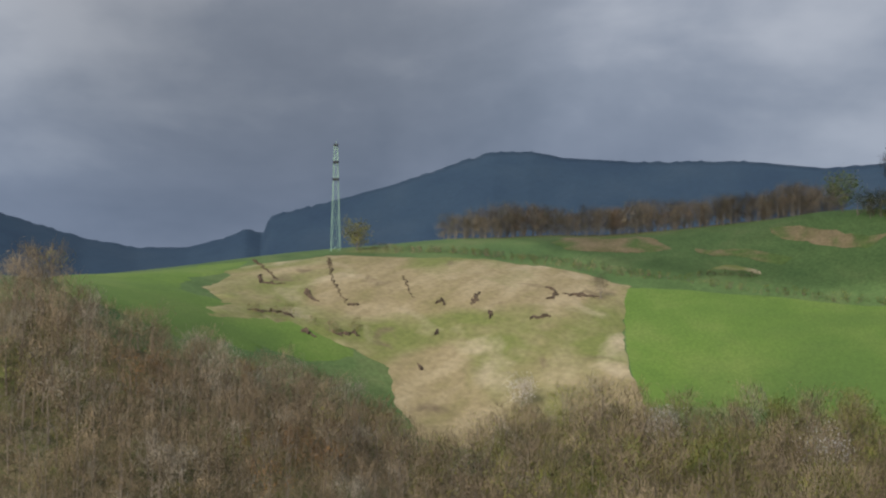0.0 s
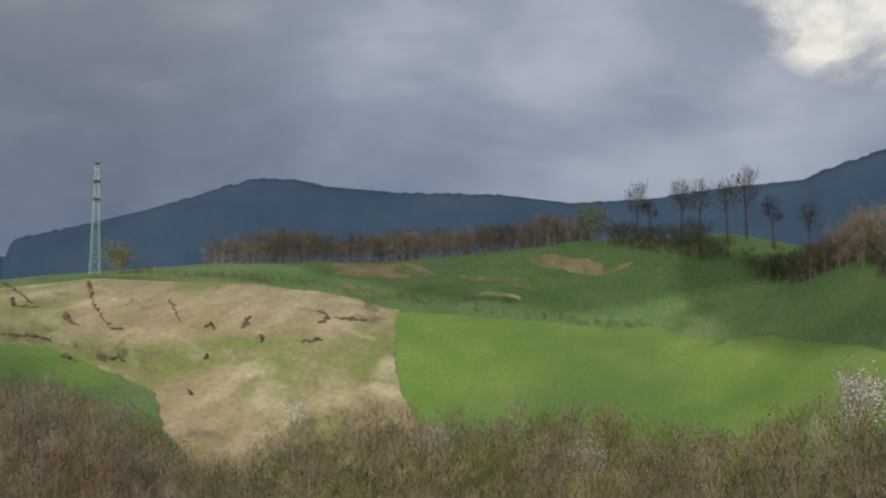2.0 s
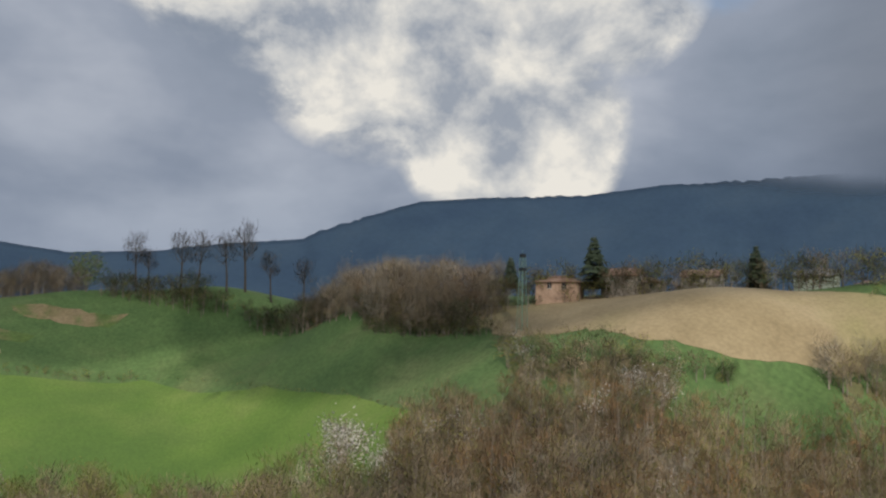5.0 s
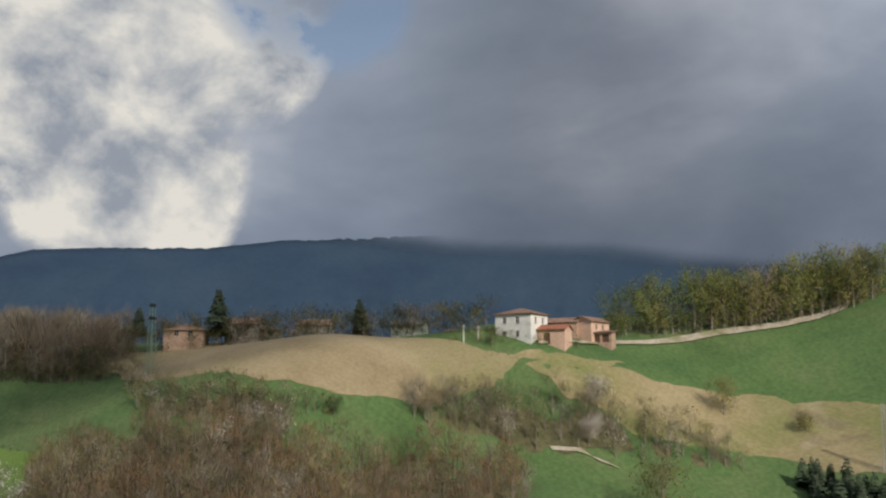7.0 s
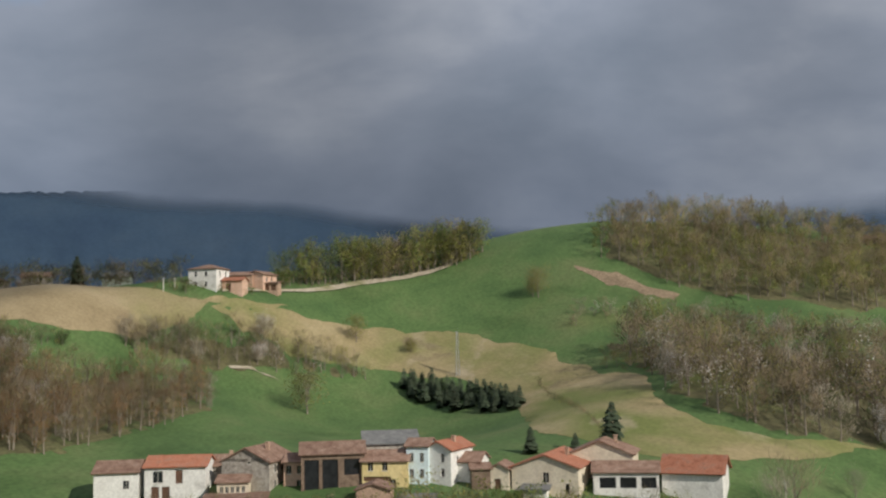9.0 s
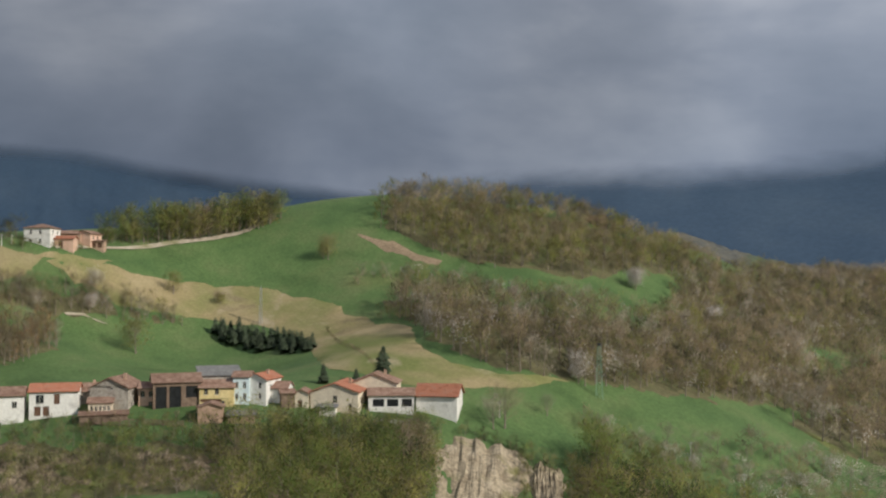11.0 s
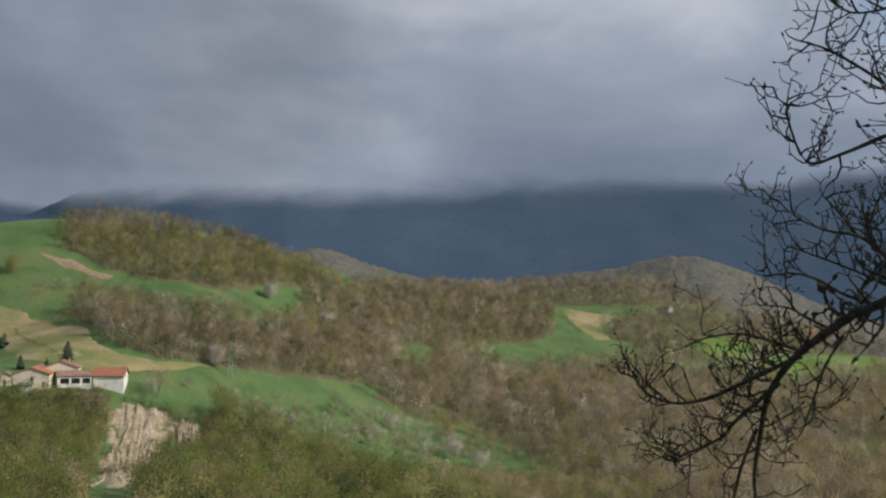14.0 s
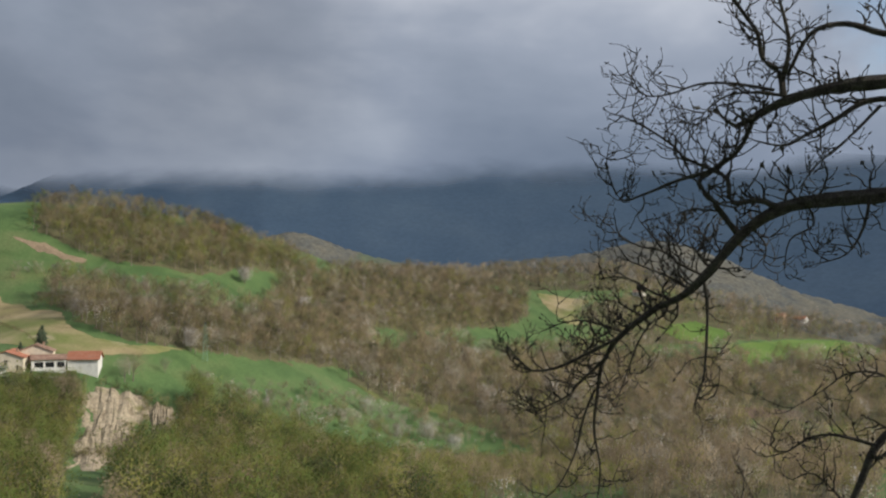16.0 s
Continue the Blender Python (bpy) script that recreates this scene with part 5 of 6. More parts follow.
def pole(x, y, height, label, mat):
    h = empty("utility_pole", Matrix.Translation((x, y, gz(x, y) - 0.3)), label, "pole", "poles")
    b = Bag()
    b.add(tube([(0, 0, 0), (0, 0, height)], [0.16, 0.1], 6))
    part("shaft", b, mat, h)
    b = Bag()
    b.add(box(-0.6, 0.6, -0.06, 0.06, height - 0.5, height - 0.38))
    part("crossarm", b, mat, h)
    return h


for x, y, z, lb in ((-253.2, 278.4, 3.8, "pale wooden pole beside the hamlet"), (-252.5, 281.5, 3.0, "short pale pole beside the hamlet"), (4.7, 331.8, 7.0, "white concrete pole in the valley meadow"), (-42.3, 295, 6.5, "white concrete pole on the green slope"),
                    (-64.6, 291.2, 4.0, "white concrete pole on the green slope"), (-188.1, 406.8, 5.0, "pole on the bare hilltop"), (-90, 270, 4.0, "white pole beside the village"), (-55, 300, 5, "white concrete pole on the green slope")):
    pole(x, y, z, lb, M["concrete"])


# ---- single trees ----
def tree_thing(name, label, x, y, height, template, mats, turn=0.0, tint=0.5, group="", z=None):
    h = empty(name, Matrix.Translation((x, y, (gz(x, y) if z is None else z) - 0.1)), label, "tree", group)
    tv, tf, tm, tn = template
    keep = {"trunk": tm == 0, "crown": tm > 0}
    for nm, sel in keep.items():
        f = tf[sel]
        if not len(f):
            continue
        used, inv = np.unique(f, return_inverse=True)
        sub = (tv[used], inv.reshape(f.shape).astype(np.int32), tm[sel], tn[used])
        ob = big_mesh(nm, [(sub, 0, 0, 0, height, turn, tint, 0)], mats)
        ob.parent = h
    return h


DENSE = [frozen(broadleaf(100 + s, spread=0.46, base=0.16, limbs=16, twigs=650, leaves=1200, twig=(0.11, 0.007), leaf=0.041)) for s in range(4)]
TALL = [frozen(broadleaf(120 + s, spread=0.2, base=0.45, limbs=15, twigs=420, leaves=0, twig=(0.09, 0.008), trunk=0.021, lean=0.07)) for s in range(5)]
BARE = [frozen(broadleaf(140 + s, spread=0.42, base=0.22, limbs=18, twigs=800, leaves=0, twig=(0.13, 0.007), trunk=0.026)) for s in range(3)]
ROUND = [frozen(broadleaf(160 + s, spread=0.5, base=0.08, limbs=14, twigs=350, leaves=1000, twig=(0.12, 0.01), leaf=0.06, trunk=0.02)) for s in range(3)]
BIGFIR = [frozen(fir(180 + s, spread=0.40, whorls=13, cells=10)) for s in range(3)]
m_bud, m_green, m_bare, m_white, m_fir = [M["bark"], M["twig"], M["bud"]], [M["bark"], M["twig"], M["green"]], [M["bark"], M["twig_dark"], M["twig_dark"]], [M["bark"], M["twig"], M["blossom"]], [M["bark"], M["conifer"], M["conifer"]]

tree_thing("bush", "rounded olive-green bush beside the steel mast", -336, 26, 7.0, ROUND[0], m_bud)
tree_thing("tree", "small bare tree at the edge of the slumped field", -326.7, 96.4, 5.0, BARE[0], m_bare)
tree_thing("blossom_tree", "round white blossom tree casting a shadow on the wheat", -275.2, 192.2, 5.6, DENSE[0], m_white)
for i, (x, y, h, lb) in enumerate(((-394, 152, 16, "tall bare tree on the ridge with broad crown"), (-392, 155.5, 12, "tall thin bare tree on the ridge"), (-386, 164, 16, "tall bare tree on the ridge"), (-384.6, 168, 15.5, "tall bare tree on the ridge"),
                                   (-383, 175.6, 15.5, "thin leaning bare tree on the ridge"), (-384.3, 180.5, 18.5, "tallest bare tree on the ridge with a narrow crown"), (-378, 187, 13.5, "pale bare tree on the ridge"), (-372, 195, 13, "bare ivy-clad tree on the ridge"))):
    tree_thing("bare_tree", lb, x, y, h, TALL[i % 5], [M["dark_wood"], M["dark_wood"], M["dark_wood"]], i * 1.3, group="trees along the ridge")
tree_thing("tree", "small round leafy green tree on the ridge", -397, 139, 8.5, ROUND[1], m_green)
tree_thing("bare_tree", "small bare tree on the ridge", -398, 128, 6.5, TALL[2], m_bare)
for i, (x, y, h, lb) in enumerate(((-297.5, 227.5, 6.5, "small dark conifer behind the mound"), (-289.7, 241.6, 10.5, "tall dark conifer behind the mound"), (-275.4, 267.4, 8.5, "ragged dark conifer behind the mound"), (-128.1, 258.7, 4.6, "dark conifer behind the village roofs"),
                                   (-120.9, 261, 3.9, "small dark conifer behind the village roofs"), (-115.5, 263.6, 9.2, "tall sparse pine behind the village roofs"))):
    tree_thing("conifer", lb, x, y, h, BIGFIR[i % 3], m_fir, i, z=14.2 if i < 3 else None)
rng = random.Random(5)
PINE = [frozen(fir(200 + s, spread=0.38, whorls=9, cells=11)) for s in range(4)]
for i in range(54):
    f = (i % 27) / 26
    x, y = -199.2 + 38.4 * f + rng.uniform(-1, 1), 309.4 - 8 * f + rng.uniform(-1.5, 1.5) + (i // 27) * 3.5
    tree_thing("conifer", "dark green conifer in a planted row", x, y, rng.uniform(3.2, 5.9), PINE[i % 4], m_fir, i, rng.random(), "planted conifer row")
for x, y, h, tp, mt, lb in ((-244.6, 312.5, 4.6, ROUND[2], m_green, "bright lime-green bush beside the road"), (-219, 314.4, 6.5, DENSE[1], m_bud, "brown budding bush on the slope"), (-207.3, 323, 3.6, ROUND[0], m_bud, "low brown bush on the slope"),
                            (-188.5, 356.5, 7.4, DENSE[2], m_bud, "lone budding tree on the green hill"), (-203.5, 281.2, 9.0, DENSE[3], m_bud, "large budding tree in the green hollow"), (-87.7, 267.4, 8.8, BARE[1], [M["bark"], M["twig"], M["bud"]], "spreading bare tree beside the cliff"),
                            (-83.8, 306.6, 6.8, DENSE[0], m_white, "white blossom tree at the wood edge"), (-97.7, 410.8, 5.5, ROUND[1], m_white, "white blossom tree in the hillside wood"), (-73.1, 417.8, 6.0, ROUND[2], m_white, "white blossom tree in the hillside wood"),
                            (-121.5, 302.4, 6.6, DENSE[1], m_white, "white blossom tree at the edge of the tan field"), (-21.3, 454.2, 13, TALL[0], m_white, "pale poplar in the valley"), (-5.1, 339.7, 7.5, DENSE[2], m_white, "white blossom tree in the valley meadow"),
                            (-27.6, 336.4, 6.0, DENSE[3], m_white, "pale blossom tree in the valley meadow"), (4.8, 337.7, 5.5, ROUND[0], m_white, "white blossom bush in the valley"), (-262, 152, 7.5, DENSE[1], m_white, "white blossom tree in the thicket"),
                            (-258, 170, 7.5, DENSE[2], m_white, "white blossom tree in the thicket"), (-240, 188, 8.0, DENSE[0], m_white, "white blossom tree in the thicket"), (-266, 127, 7.0, DENSE[3], m_white, "pale blossom tree in the thicket")):
    tree_thing("blossom_tree" if mt is m_white else "tree", lb, x, y, h, tp, mt, x)
m_deep, m_pale = [M["bark"], M["twig_dark"], M["deep"]], [M["bark"], M["twig_pale"], M["twig_pale"]]
for x, y, h, tp, mt, lb in (
    (-240.0, 227.8, 5.0, DENSE[0], m_white, "wide white blossom bush in the thicket"),
    (-239.8, 232.2, 4.0, DENSE[1], m_white, "white blossom bush in the thicket"),
    (-224.8, 287.0, 3.6, DENSE[2], m_white, "round white blossom bush in the meadow dip"),
    (-228.0, 290.2, 5.5, DENSE[0], m_white, "tall pale blossom tree in the meadow dip"),
    (-242.3, 243.3, 3.0, ROUND[1], m_deep, "dark green bush beside the thicket"),
    (-248.5, 281.9, 3.5, DENSE[2], m_green, "yellow-green bush beside the farmhouse"),
    (-83.9, 306.0, 6, DENSE[0], m_white, "white blossom tree at the wood edge"),
    (-97.0, 409.8, 7, DENSE[1], m_white, "white blossom tree at the wood edge"),
    (-72.5, 421.0, 7, DENSE[2], m_white, "white blossom tree in the hillside wood"),
    (-1.5, 488.5, 9, DENSE[0], m_white, "tall pale blossom tree in the valley"),
    (11.8, 398.3, 8, DENSE[1], m_white, "pale blossom tree in the valley wood"),
    (39.9, 420.0, 8, DENSE[2], m_white, "white blossom tree in the valley wood"),
    (-32.2, 316.5, 3.5, DENSE[0], m_white, "pale blossom shrub on the green slope"),
    (-129.4, 315.3, 4.5, DENSE[1], m_white, "pale blossom tree at the wood edge"),
    (-117.2, 328.7, 4.5, DENSE[2], m_white, "pale blossom tree at the wood edge"),
    (-107.4, 330.3, 4.5, DENSE[0], m_white, "pale blossom tree at the wood edge"),
    (-190.2, 356.4, 5.0, DENSE[1], m_bud, "round budding tree on the green hill"),
    (-37.3, 409.6, 7, BARE[2], m_pale, "pale bare tree at the wood edge"),
    (-26.5, 446.5, 6, DENSE[0], m_green, "fresh green tree at the wood edge"),
    (23.2, 484.8, 7, ROUND[1], m_deep, "dark ivy-clad tree in the valley"),
    (-53.9, 296.1, 3.2, DENSE[2], m_white, "pale blossom shrub on the green slope"),
    (-89.2, 264.7, 6.5, BARE[0], m_pale, "spreading bare tree beside the cliff"),
    (-15.3, 332.7, 5, DENSE[1], m_white, "pale blossom tree in the valley"),
    (-48.0, 301.8, 3, BARE[2], m_pale, "bare shrub on the green slope"),
    (-72.4, 286.8, 5, BARE[0], m_pale, "pale bare tree on the green slope"),
    (-83.2, 281.7, 4.5, BARE[1], m_pale, "pale bare tree on the green slope"),
    (-278.5, 98.1, 5.5, DENSE[2], m_white, "pale blossom tree at the edge of the slumped field"),
    (-274.7, 125.6, 6.0, DENSE[0], m_white, "white blossom tree in the thicket"),
    (-278.5, 150.4, 6.0, DENSE[1], m_white, "white blossom tree in the thicket"),
    (-279.0, 162.1, 4.5, DENSE[2], m_white, "white blossom tree in the thicket"),
    (-268.9, 106.4, 6, BARE[0], m_pale, "pinkish bare tree in the thicket"),
    (-278.1, 107.6, 6, BARE[1], m_pale, "pale bare tree in the thicket"),
    (-256.5, 105.1, 5.5, DENSE[2], m_green, "fresh green tree in the thicket"),
    (-255.0, 138.1, 6, DENSE[0], m_green, "fresh green tree in the thicket"),
    (-285.5, 141.1, 6, DENSE[1], m_bud, "olive budding tree in the thicket"),
    (-295.5, 152.2, 6, DENSE[2], m_bud, "olive budding tree in the thicket"),
    (-253.1, 120.5, 5, ROUND[0], m_deep, "dark ivy-clad tree in the thicket"),
    (-339.0, 24.9, 4, DENSE[1], m_bud, "rounded olive bush beside the mast"),
    (-231.1, 191.6, 5, DENSE[2], m_white, "white blossom tree in the thicket"),
    (-277.1, 178.9, 5, DENSE[0], m_green, "fresh green tree in the thicket"),
    (-214.3, 304.2, 4.5, DENSE[1], m_bud, "brown bush in the tan field"),
    (-209.1, 287.0, 6, BARE[2], m_pale, "pale bare tree in the green hollow"),
    (-224.7, 285.1, 4, DENSE[0], m_white, "white blossom tree in the meadow dip")):
    tree_thing("blossom_tree" if mt is m_white else ("bush" if "bush" in lb or "shrub" in lb else "tree"), lb, x, y, h, tp, mt, x, (x * 0.37) % 1)


# ---- landslip scars, eroded cliffs, hedgerows ----
M["scar"] = material("dark_wet_earth", [(0.05, 0.038, 0.028), (0.13, 0.095, 0.065)], 0.8, 6, fine=(3.0, 0.3), bump=0.5)
M["cliff"] = material("pale_eroded_clay", [(0.19, 0.15, 0.10), (0.30, 0.25, 0.175), (0.39, 0.33, 0.24)], 0.5, 9, fine=(1.8, 0.35), bump=0.9, stretch=(1, 1, 0.4), big=[(0.12, (0.16, 0.15, 0.06), 0.58, 0.72)])
M["bank"] = material("brown_eroded_bank", [(0.10, 0.08, 0.05), (0.17, 0.135, 0.09), (0.26, 0.21, 0.15)], 0.5, 9, fine=(1.8, 0.35), bump=0.9, big=[(0.12, (0.11, 0.125, 0.045), 0.50, 0.64)])
SCARS = [
    [(-319.4, 28.6), (-305.4, 38.6), (-296.2, 46.9), (-291.8, 51.5)], [(-314.8, 52.2), (-307.6, 57.8), (-303.9, 61.5)], [(-293.8, 40.3), (-288.2, 44.7), (-288.4, 47.1)], [(-296.1, 25.3), (-289.9, 30.6), (-293.2, 34.7)],
    [(-313.2, 72.8), (-310.1, 73.4), (-306.2, 74.6)], [(-325.8, 83.9), (-324.9, 86.4), (-320, 87.8), (-318.2, 86.7)], [(-323.9, 89), (-324.1, 91.3), (-327.5, 95.7)], [(-306.3, 87.7), (-307.7, 88.2), (-308.3, 89.3), (-310.3, 91)]]
SCARS += [[(-303.1, 66.4), (-304.9, 67.8), (-303.3, 69)], [(-293.7, 72.4), (-291.9, 73.1)], [(-269.3, 43), (-273.4, 44.4), (-276.6, 46.2), (-276.1, 49.5)], [(-271.7, 54), (-272.4, 55.5), (-272.4, 57.5)], [(-277.8, 57.1), (-277.8, 59.2), (-281.6, 60), (-281.3, 61.7)],
          [(-305.3, 79.3), (-302.5, 80.5)], [(-316.2, 7.5), (-301.6, 22.7), (-294.7, 31.2)], [(-291.2, 52.4), (-293.1, 54)], [(-281.3, 74.5), (-280, 76.4)]]


def scar(line, seed):
    """A crack torn open in the slope: a low broken scarp of dark soil with a lip."""
    rng = random.Random(seed)
    pts = [Vector((x, y, 0)) for x, y in line]
    fine = []
    for a, b in zip(pts, pts[1:]):
        n = max(2, int((b - a).length / 0.55))
        fine += [a.lerp(b, k / n) + Vector((rng.gauss(0, 0.32), rng.gauss(0, 0.32), 0)) for k in range(n)]
    fine.append(pts[-1])
    v, f = [], []
    long_ = (pts[-1] - pts[0]).length > 12
    for k, p in enumerate(fine):
        d = (fine[min(k + 1, len(fine) - 1)] - fine[max(k - 1, 0)]).normalized()
        s = Vector((-d.y, d.x, 0))
        t = math.sin(math.pi * (k + 0.6) / (len(fine) + 0.2))
        w = (0.06 if long_ else 0.28) * (0.5 + t) * rng.uniform(0.3, 1.7)
        h = (0.05 if long_ else 0.45) * t * rng.uniform(0.1, 1.6)
        for o, z in ((-w, -0.2), (-w * 0.5, 0.2 + h * 0.7), (0, 0.3 + h), (w * 0.6, 0.25 + h * 0.3), (w * 1.3, -0.2)):
            q = p + s * o
            v.append((q.x, q.y, gz(q.x, q.y) + 0.2 + z))
    for k in range(len(fine) - 1):
        for j in range(4):
            f.append((k * 5 + j, k * 5 + j + 1, k * 5 + 6 + j, k * 5 + 5 + j))
    return tagged(mesh_object("landslip_scar", v, f, M["scar"]), "dark torn crack in the slumped field", "landslip", "landslip scars", "structure")


for i, s in enumerate(SCARS):
    scar(s, i)


def cliff(label, corners, seed, deep=1.6, mat="cliff"):
    """A bare eroded slope over four corners of the ground (two above, two below): gullies and ribs run down it, its edges sink into the ground."""
    nu, nv = 110, 70
    a, b, c, d = [Vector((x, y, 0)) for x, y in corners]
    v, f = [], []
    for j in range(nv + 1):
        w = j / nv
        for i in range(nu + 1):
            u = i / nu
            bend = 0.05 * noise.noise(Vector((w * 3, u * 2, seed)))
            p = a.lerp(b, u + bend).lerp(d.lerp(c, u + bend), w)
            rib = abs(noise.noise(Vector((u * 7 + seed, w * 0.9, 3.0)))) ** 0.8 * 1.5 + abs(noise.noise(Vector((u * 19 + seed, w * 2.5, 8.0)))) * 0.5
            crumb = noise.fractal(Vector((u * 26, w * 16, seed)), 1.0, 2.0, 5) * 0.28
            edge = min(u, 1 - u) * 4.2 + 1.2 * noise.fractal(Vector((u * 3, w * 5, seed + 9)), 1.0, 2.0, 4)
            rim = max(-1.0, min(1.0, min(edge - 0.35, (0.72 - w) * 5 + 1.5 * noise.noise(Vector((u * 6, w, seed))), w * 9 + 0.25 + noise.noise(Vector((u * 8, 0, seed))))))
            v.append((p.x, p.y, gz(p.x, p.y) + 0.15 + (deep - rib * deep * 0.42 + crumb * 1.4) * max(0.0, rim) + min(0.0, rim) * 1.5))
    n = nu + 1
    for j in range(nv):
        for i in range(nu):
            f.append((j * n + i, (j + 1) * n + i, (j + 1) * n + i + 1, j * n + i + 1))
    return tagged(mesh_object("eroded_cliff", v, f, M[mat]), label, "cliff", kind="structure")


cliff("pale eroded clay cliff below the village", [(-97, 252.5), (-80.5, 262.5), (-48, 178), (-58, 160)], 3, 1.5)
cliff("pale yellow clay cliff between trees", [(-79.9, 260.2), (-72.7, 264.9), (-56.2, 222.2), (-63.2, 214.5)], 7)
cliff("brown eroded bank below the village gardens", [(-166, 201), (-146, 206), (-132, 193), (-154, 184)], 11, 1.0, "bank")
cliff("brown eroded bank below the brick sheds", [(-142, 211), (-121, 216), (-106, 202), (-131, 194)], 15, 1.0, "bank")


def hedgerow(name, label, line, wide, step, size, mix, seed):
    """Bushes along a line."""
    rng = random.Random(seed)
    out = []
    for (x0, y0), (x1, y1) in zip(line, line[1:]):
        n = max(1, int(math.hypot(x1 - x0, y1 - y0) / step))
        for k in range(n):
            f = (k + rng.random()) / n
            x, y = x0 + (x1 - x0) * f + rng.uniform(-wide, wide), y0 + (y1 - y0) * f + rng.uniform(-wide, wide)
            kind = rng.choice(mix)
            out.append((BUSH[rng.randrange(4)], x, y, gz(x, y) - 0.2, rng.uniform(*size), rng.uniform(0, 6), rng.random(), KIND[kind]))
    return tagged(big_mesh(name, out, WOOD_MATS), label, "hedge", kind="stuff")


hedgerow("hedgerow", "low dark hedgerow along the field crest", [(-332, 30), (-341, 48), (-343, 67), (-345, 81), (-347, 95), (-351, 107), (-353, 130), (-355, 157)], 1.0, 1.1, (0.9, 2.0), ["dark", "dark", "bare", "green"], 3)
hedgerow("hedgerow", "low grassy hedgerow between green fields", [(-355, 157), (-347, 171), (-329, 183), (-299, 197), (-276, 204)], 0.5, 2.2, (0.5, 1.0), ["dark", "green", "bud"], 4)
hedgerow("shrubs", "brown shrubs around the landslip", [(-268, 44), (-276, 48), (-278, 58), (-284, 61)], 1.6, 1.6, (1.2, 2.6), ["bare", "dark", "bud"], 5)
hedgerow("shrubs", "pale blossoming shrubs along the valley slope", [(-68, 284), (-50, 290), (-35, 303), (-20, 318), (0, 330)], 5, 1.3, (2.0, 4.5), ["blossom", "bare", "bud", "bud", "green"], 6)
hedgerow("shrubs", "bare shrubs in front of the village houses", [(-165, 211), (-150, 217), (-135, 226), (-120, 240), (-105, 249), (-97, 254)], 1.3, 0.9, (0.9, 2.3), ["bare", "green", "bud", "dark", "deep"], 7)
hedgerow("shrubs", "dark shrubs around the hamlet houses", [(-256, 277), (-249, 285), (-243, 291), (-240, 299)], 1.2, 0.9, (1.0, 2.2), ["dark", "green", "bud"], 8)
hedgerow("trees_of_hamlet", "brown garden trees between the hamlet houses", [(-296, 226), (-287, 241), (-281, 253), (-277, 264), (-272, 275), (-263, 283), (-255, 284)], 3.0, 0.75, (2.8, 6.2), ["dark", "bare", "deep", "dark"], 9)
hedgerow("shrubs", "green ivy scrub along the cliff edges", [(-98.2, 248.5), (-91.9, 237.1), (-86.8, 223.1)], 1.5, 0.7, (1.6, 3.4), ["deep", "green", "bud", "bare"], 21)
hedgerow("shrubs", "dark green scrub between the cliffs", [(-92.4, 256.8), (-82.2, 262.5), (-76.7, 251.9), (-73.2, 239.6)], 1.2, 0.7, (1.2, 3.0), ["deep", "deep", "green", "bud"], 22)
hedgerow("shrubs", "budding scrub beside the yellow cliff", [(-79.9, 260.2), (-72.7, 266.9), (-66.6, 260.7), (-63.2, 250.4)], 1.5, 0.7, (1.5, 3.5), ["deep", "green", "bud", "bud"], 23)
hedgerow("hedgerow", "dark green hedge at the foot of the ridge copse", [(-323.2, 203.5), (-309.6, 209.0), (-297.0, 214.8), (-283.3, 220.0)], 1.0, 0.7, (1.8, 3.2), ["deep", "deep", "dark"], 24)
hedgerow("hedgerow", "dark mound of shrubs on the green hill", [(-356.1, 110.4), (-359.5, 116.0), (-361.7, 124.0)], 0.7, 0.5, (0.7, 1.5), ["dark", "deep"], 25)
hedgerow("hedgerow", "dark grassy hedge under the crest", [(-343.0, 26.7), (-339.7, 42.3), (-343.7, 59.8), (-348.3, 73.5), (-350.1, 88.1), (-350.7, 102.6)], 0.6, 0.6, (0.6, 1.6), ["dark", "deep", "bare"], 26)
hedgerow("shrubs", "green tufts on the cliff ledges", [(-89.7, 224.5), (-79.3, 223.9), (-78.0, 242.9), (-66.6, 227.3), (-73.0, 197.0)], 1.6, 1.0, (0.8, 2.4), ["deep", "green", "bud", "bare"], 31)
hedgerow("shrubs", "budding bushes at the cliff foot", [(-81.5, 198.7), (-71.9, 200.0), (-61.3, 209.4)], 2.0, 0.8, (2.0, 4.0), ["green", "bud", "bud", "bare"], 32)
hedgerow("shrubs", "ivy scrub beside the cliff", [(-97.6, 247.0), (-91.9, 231.4), (-82.8, 204.7)], 1.0, 0.6, (1.2, 2.8), ["deep", "green", "bare"], 33)
hedgerow("shrubs", "dense green scrub just below the village barns", [(-124.7, 226.3), (-120.0, 228.5), (-115.0, 234.3), (-110.3, 238.7), (-104.0, 245.1), (-97.4, 251.6)], 2.4, 0.42, (1.8, 4.0), ["deep", "deep", "green", "bud"], 41)
hedgerow("shrubs", "rough grassy scrub below the garden sheds", [(-164.4, 207.2), (-154.2, 211.0), (-144.1, 214.8), (-132.8, 220.2), (-123.5, 224.7)], 2.4, 0.6, (1.0, 2.4), ["green", "green", "bud", "bare", "deep"], 42)
hedgerow("shrubs", "bare brown shrubs on the eroded banks", [(-160, 198), (-148, 197), (-136, 204), (-124, 207), (-114, 206)], 4.0, 0.8, (1.2, 3.0), ["bare", "dark", "bud", "green"], 58)
hedgerow("trees_of_hill_farm", "dark trees around the farmhouse on the hill", [(-137, 448), (-130, 452), (-122, 456), (-113, 462)], 2.5, 0.9, (4.5, 7.5), ["deep", "deep", "dark", "bare"], 54)
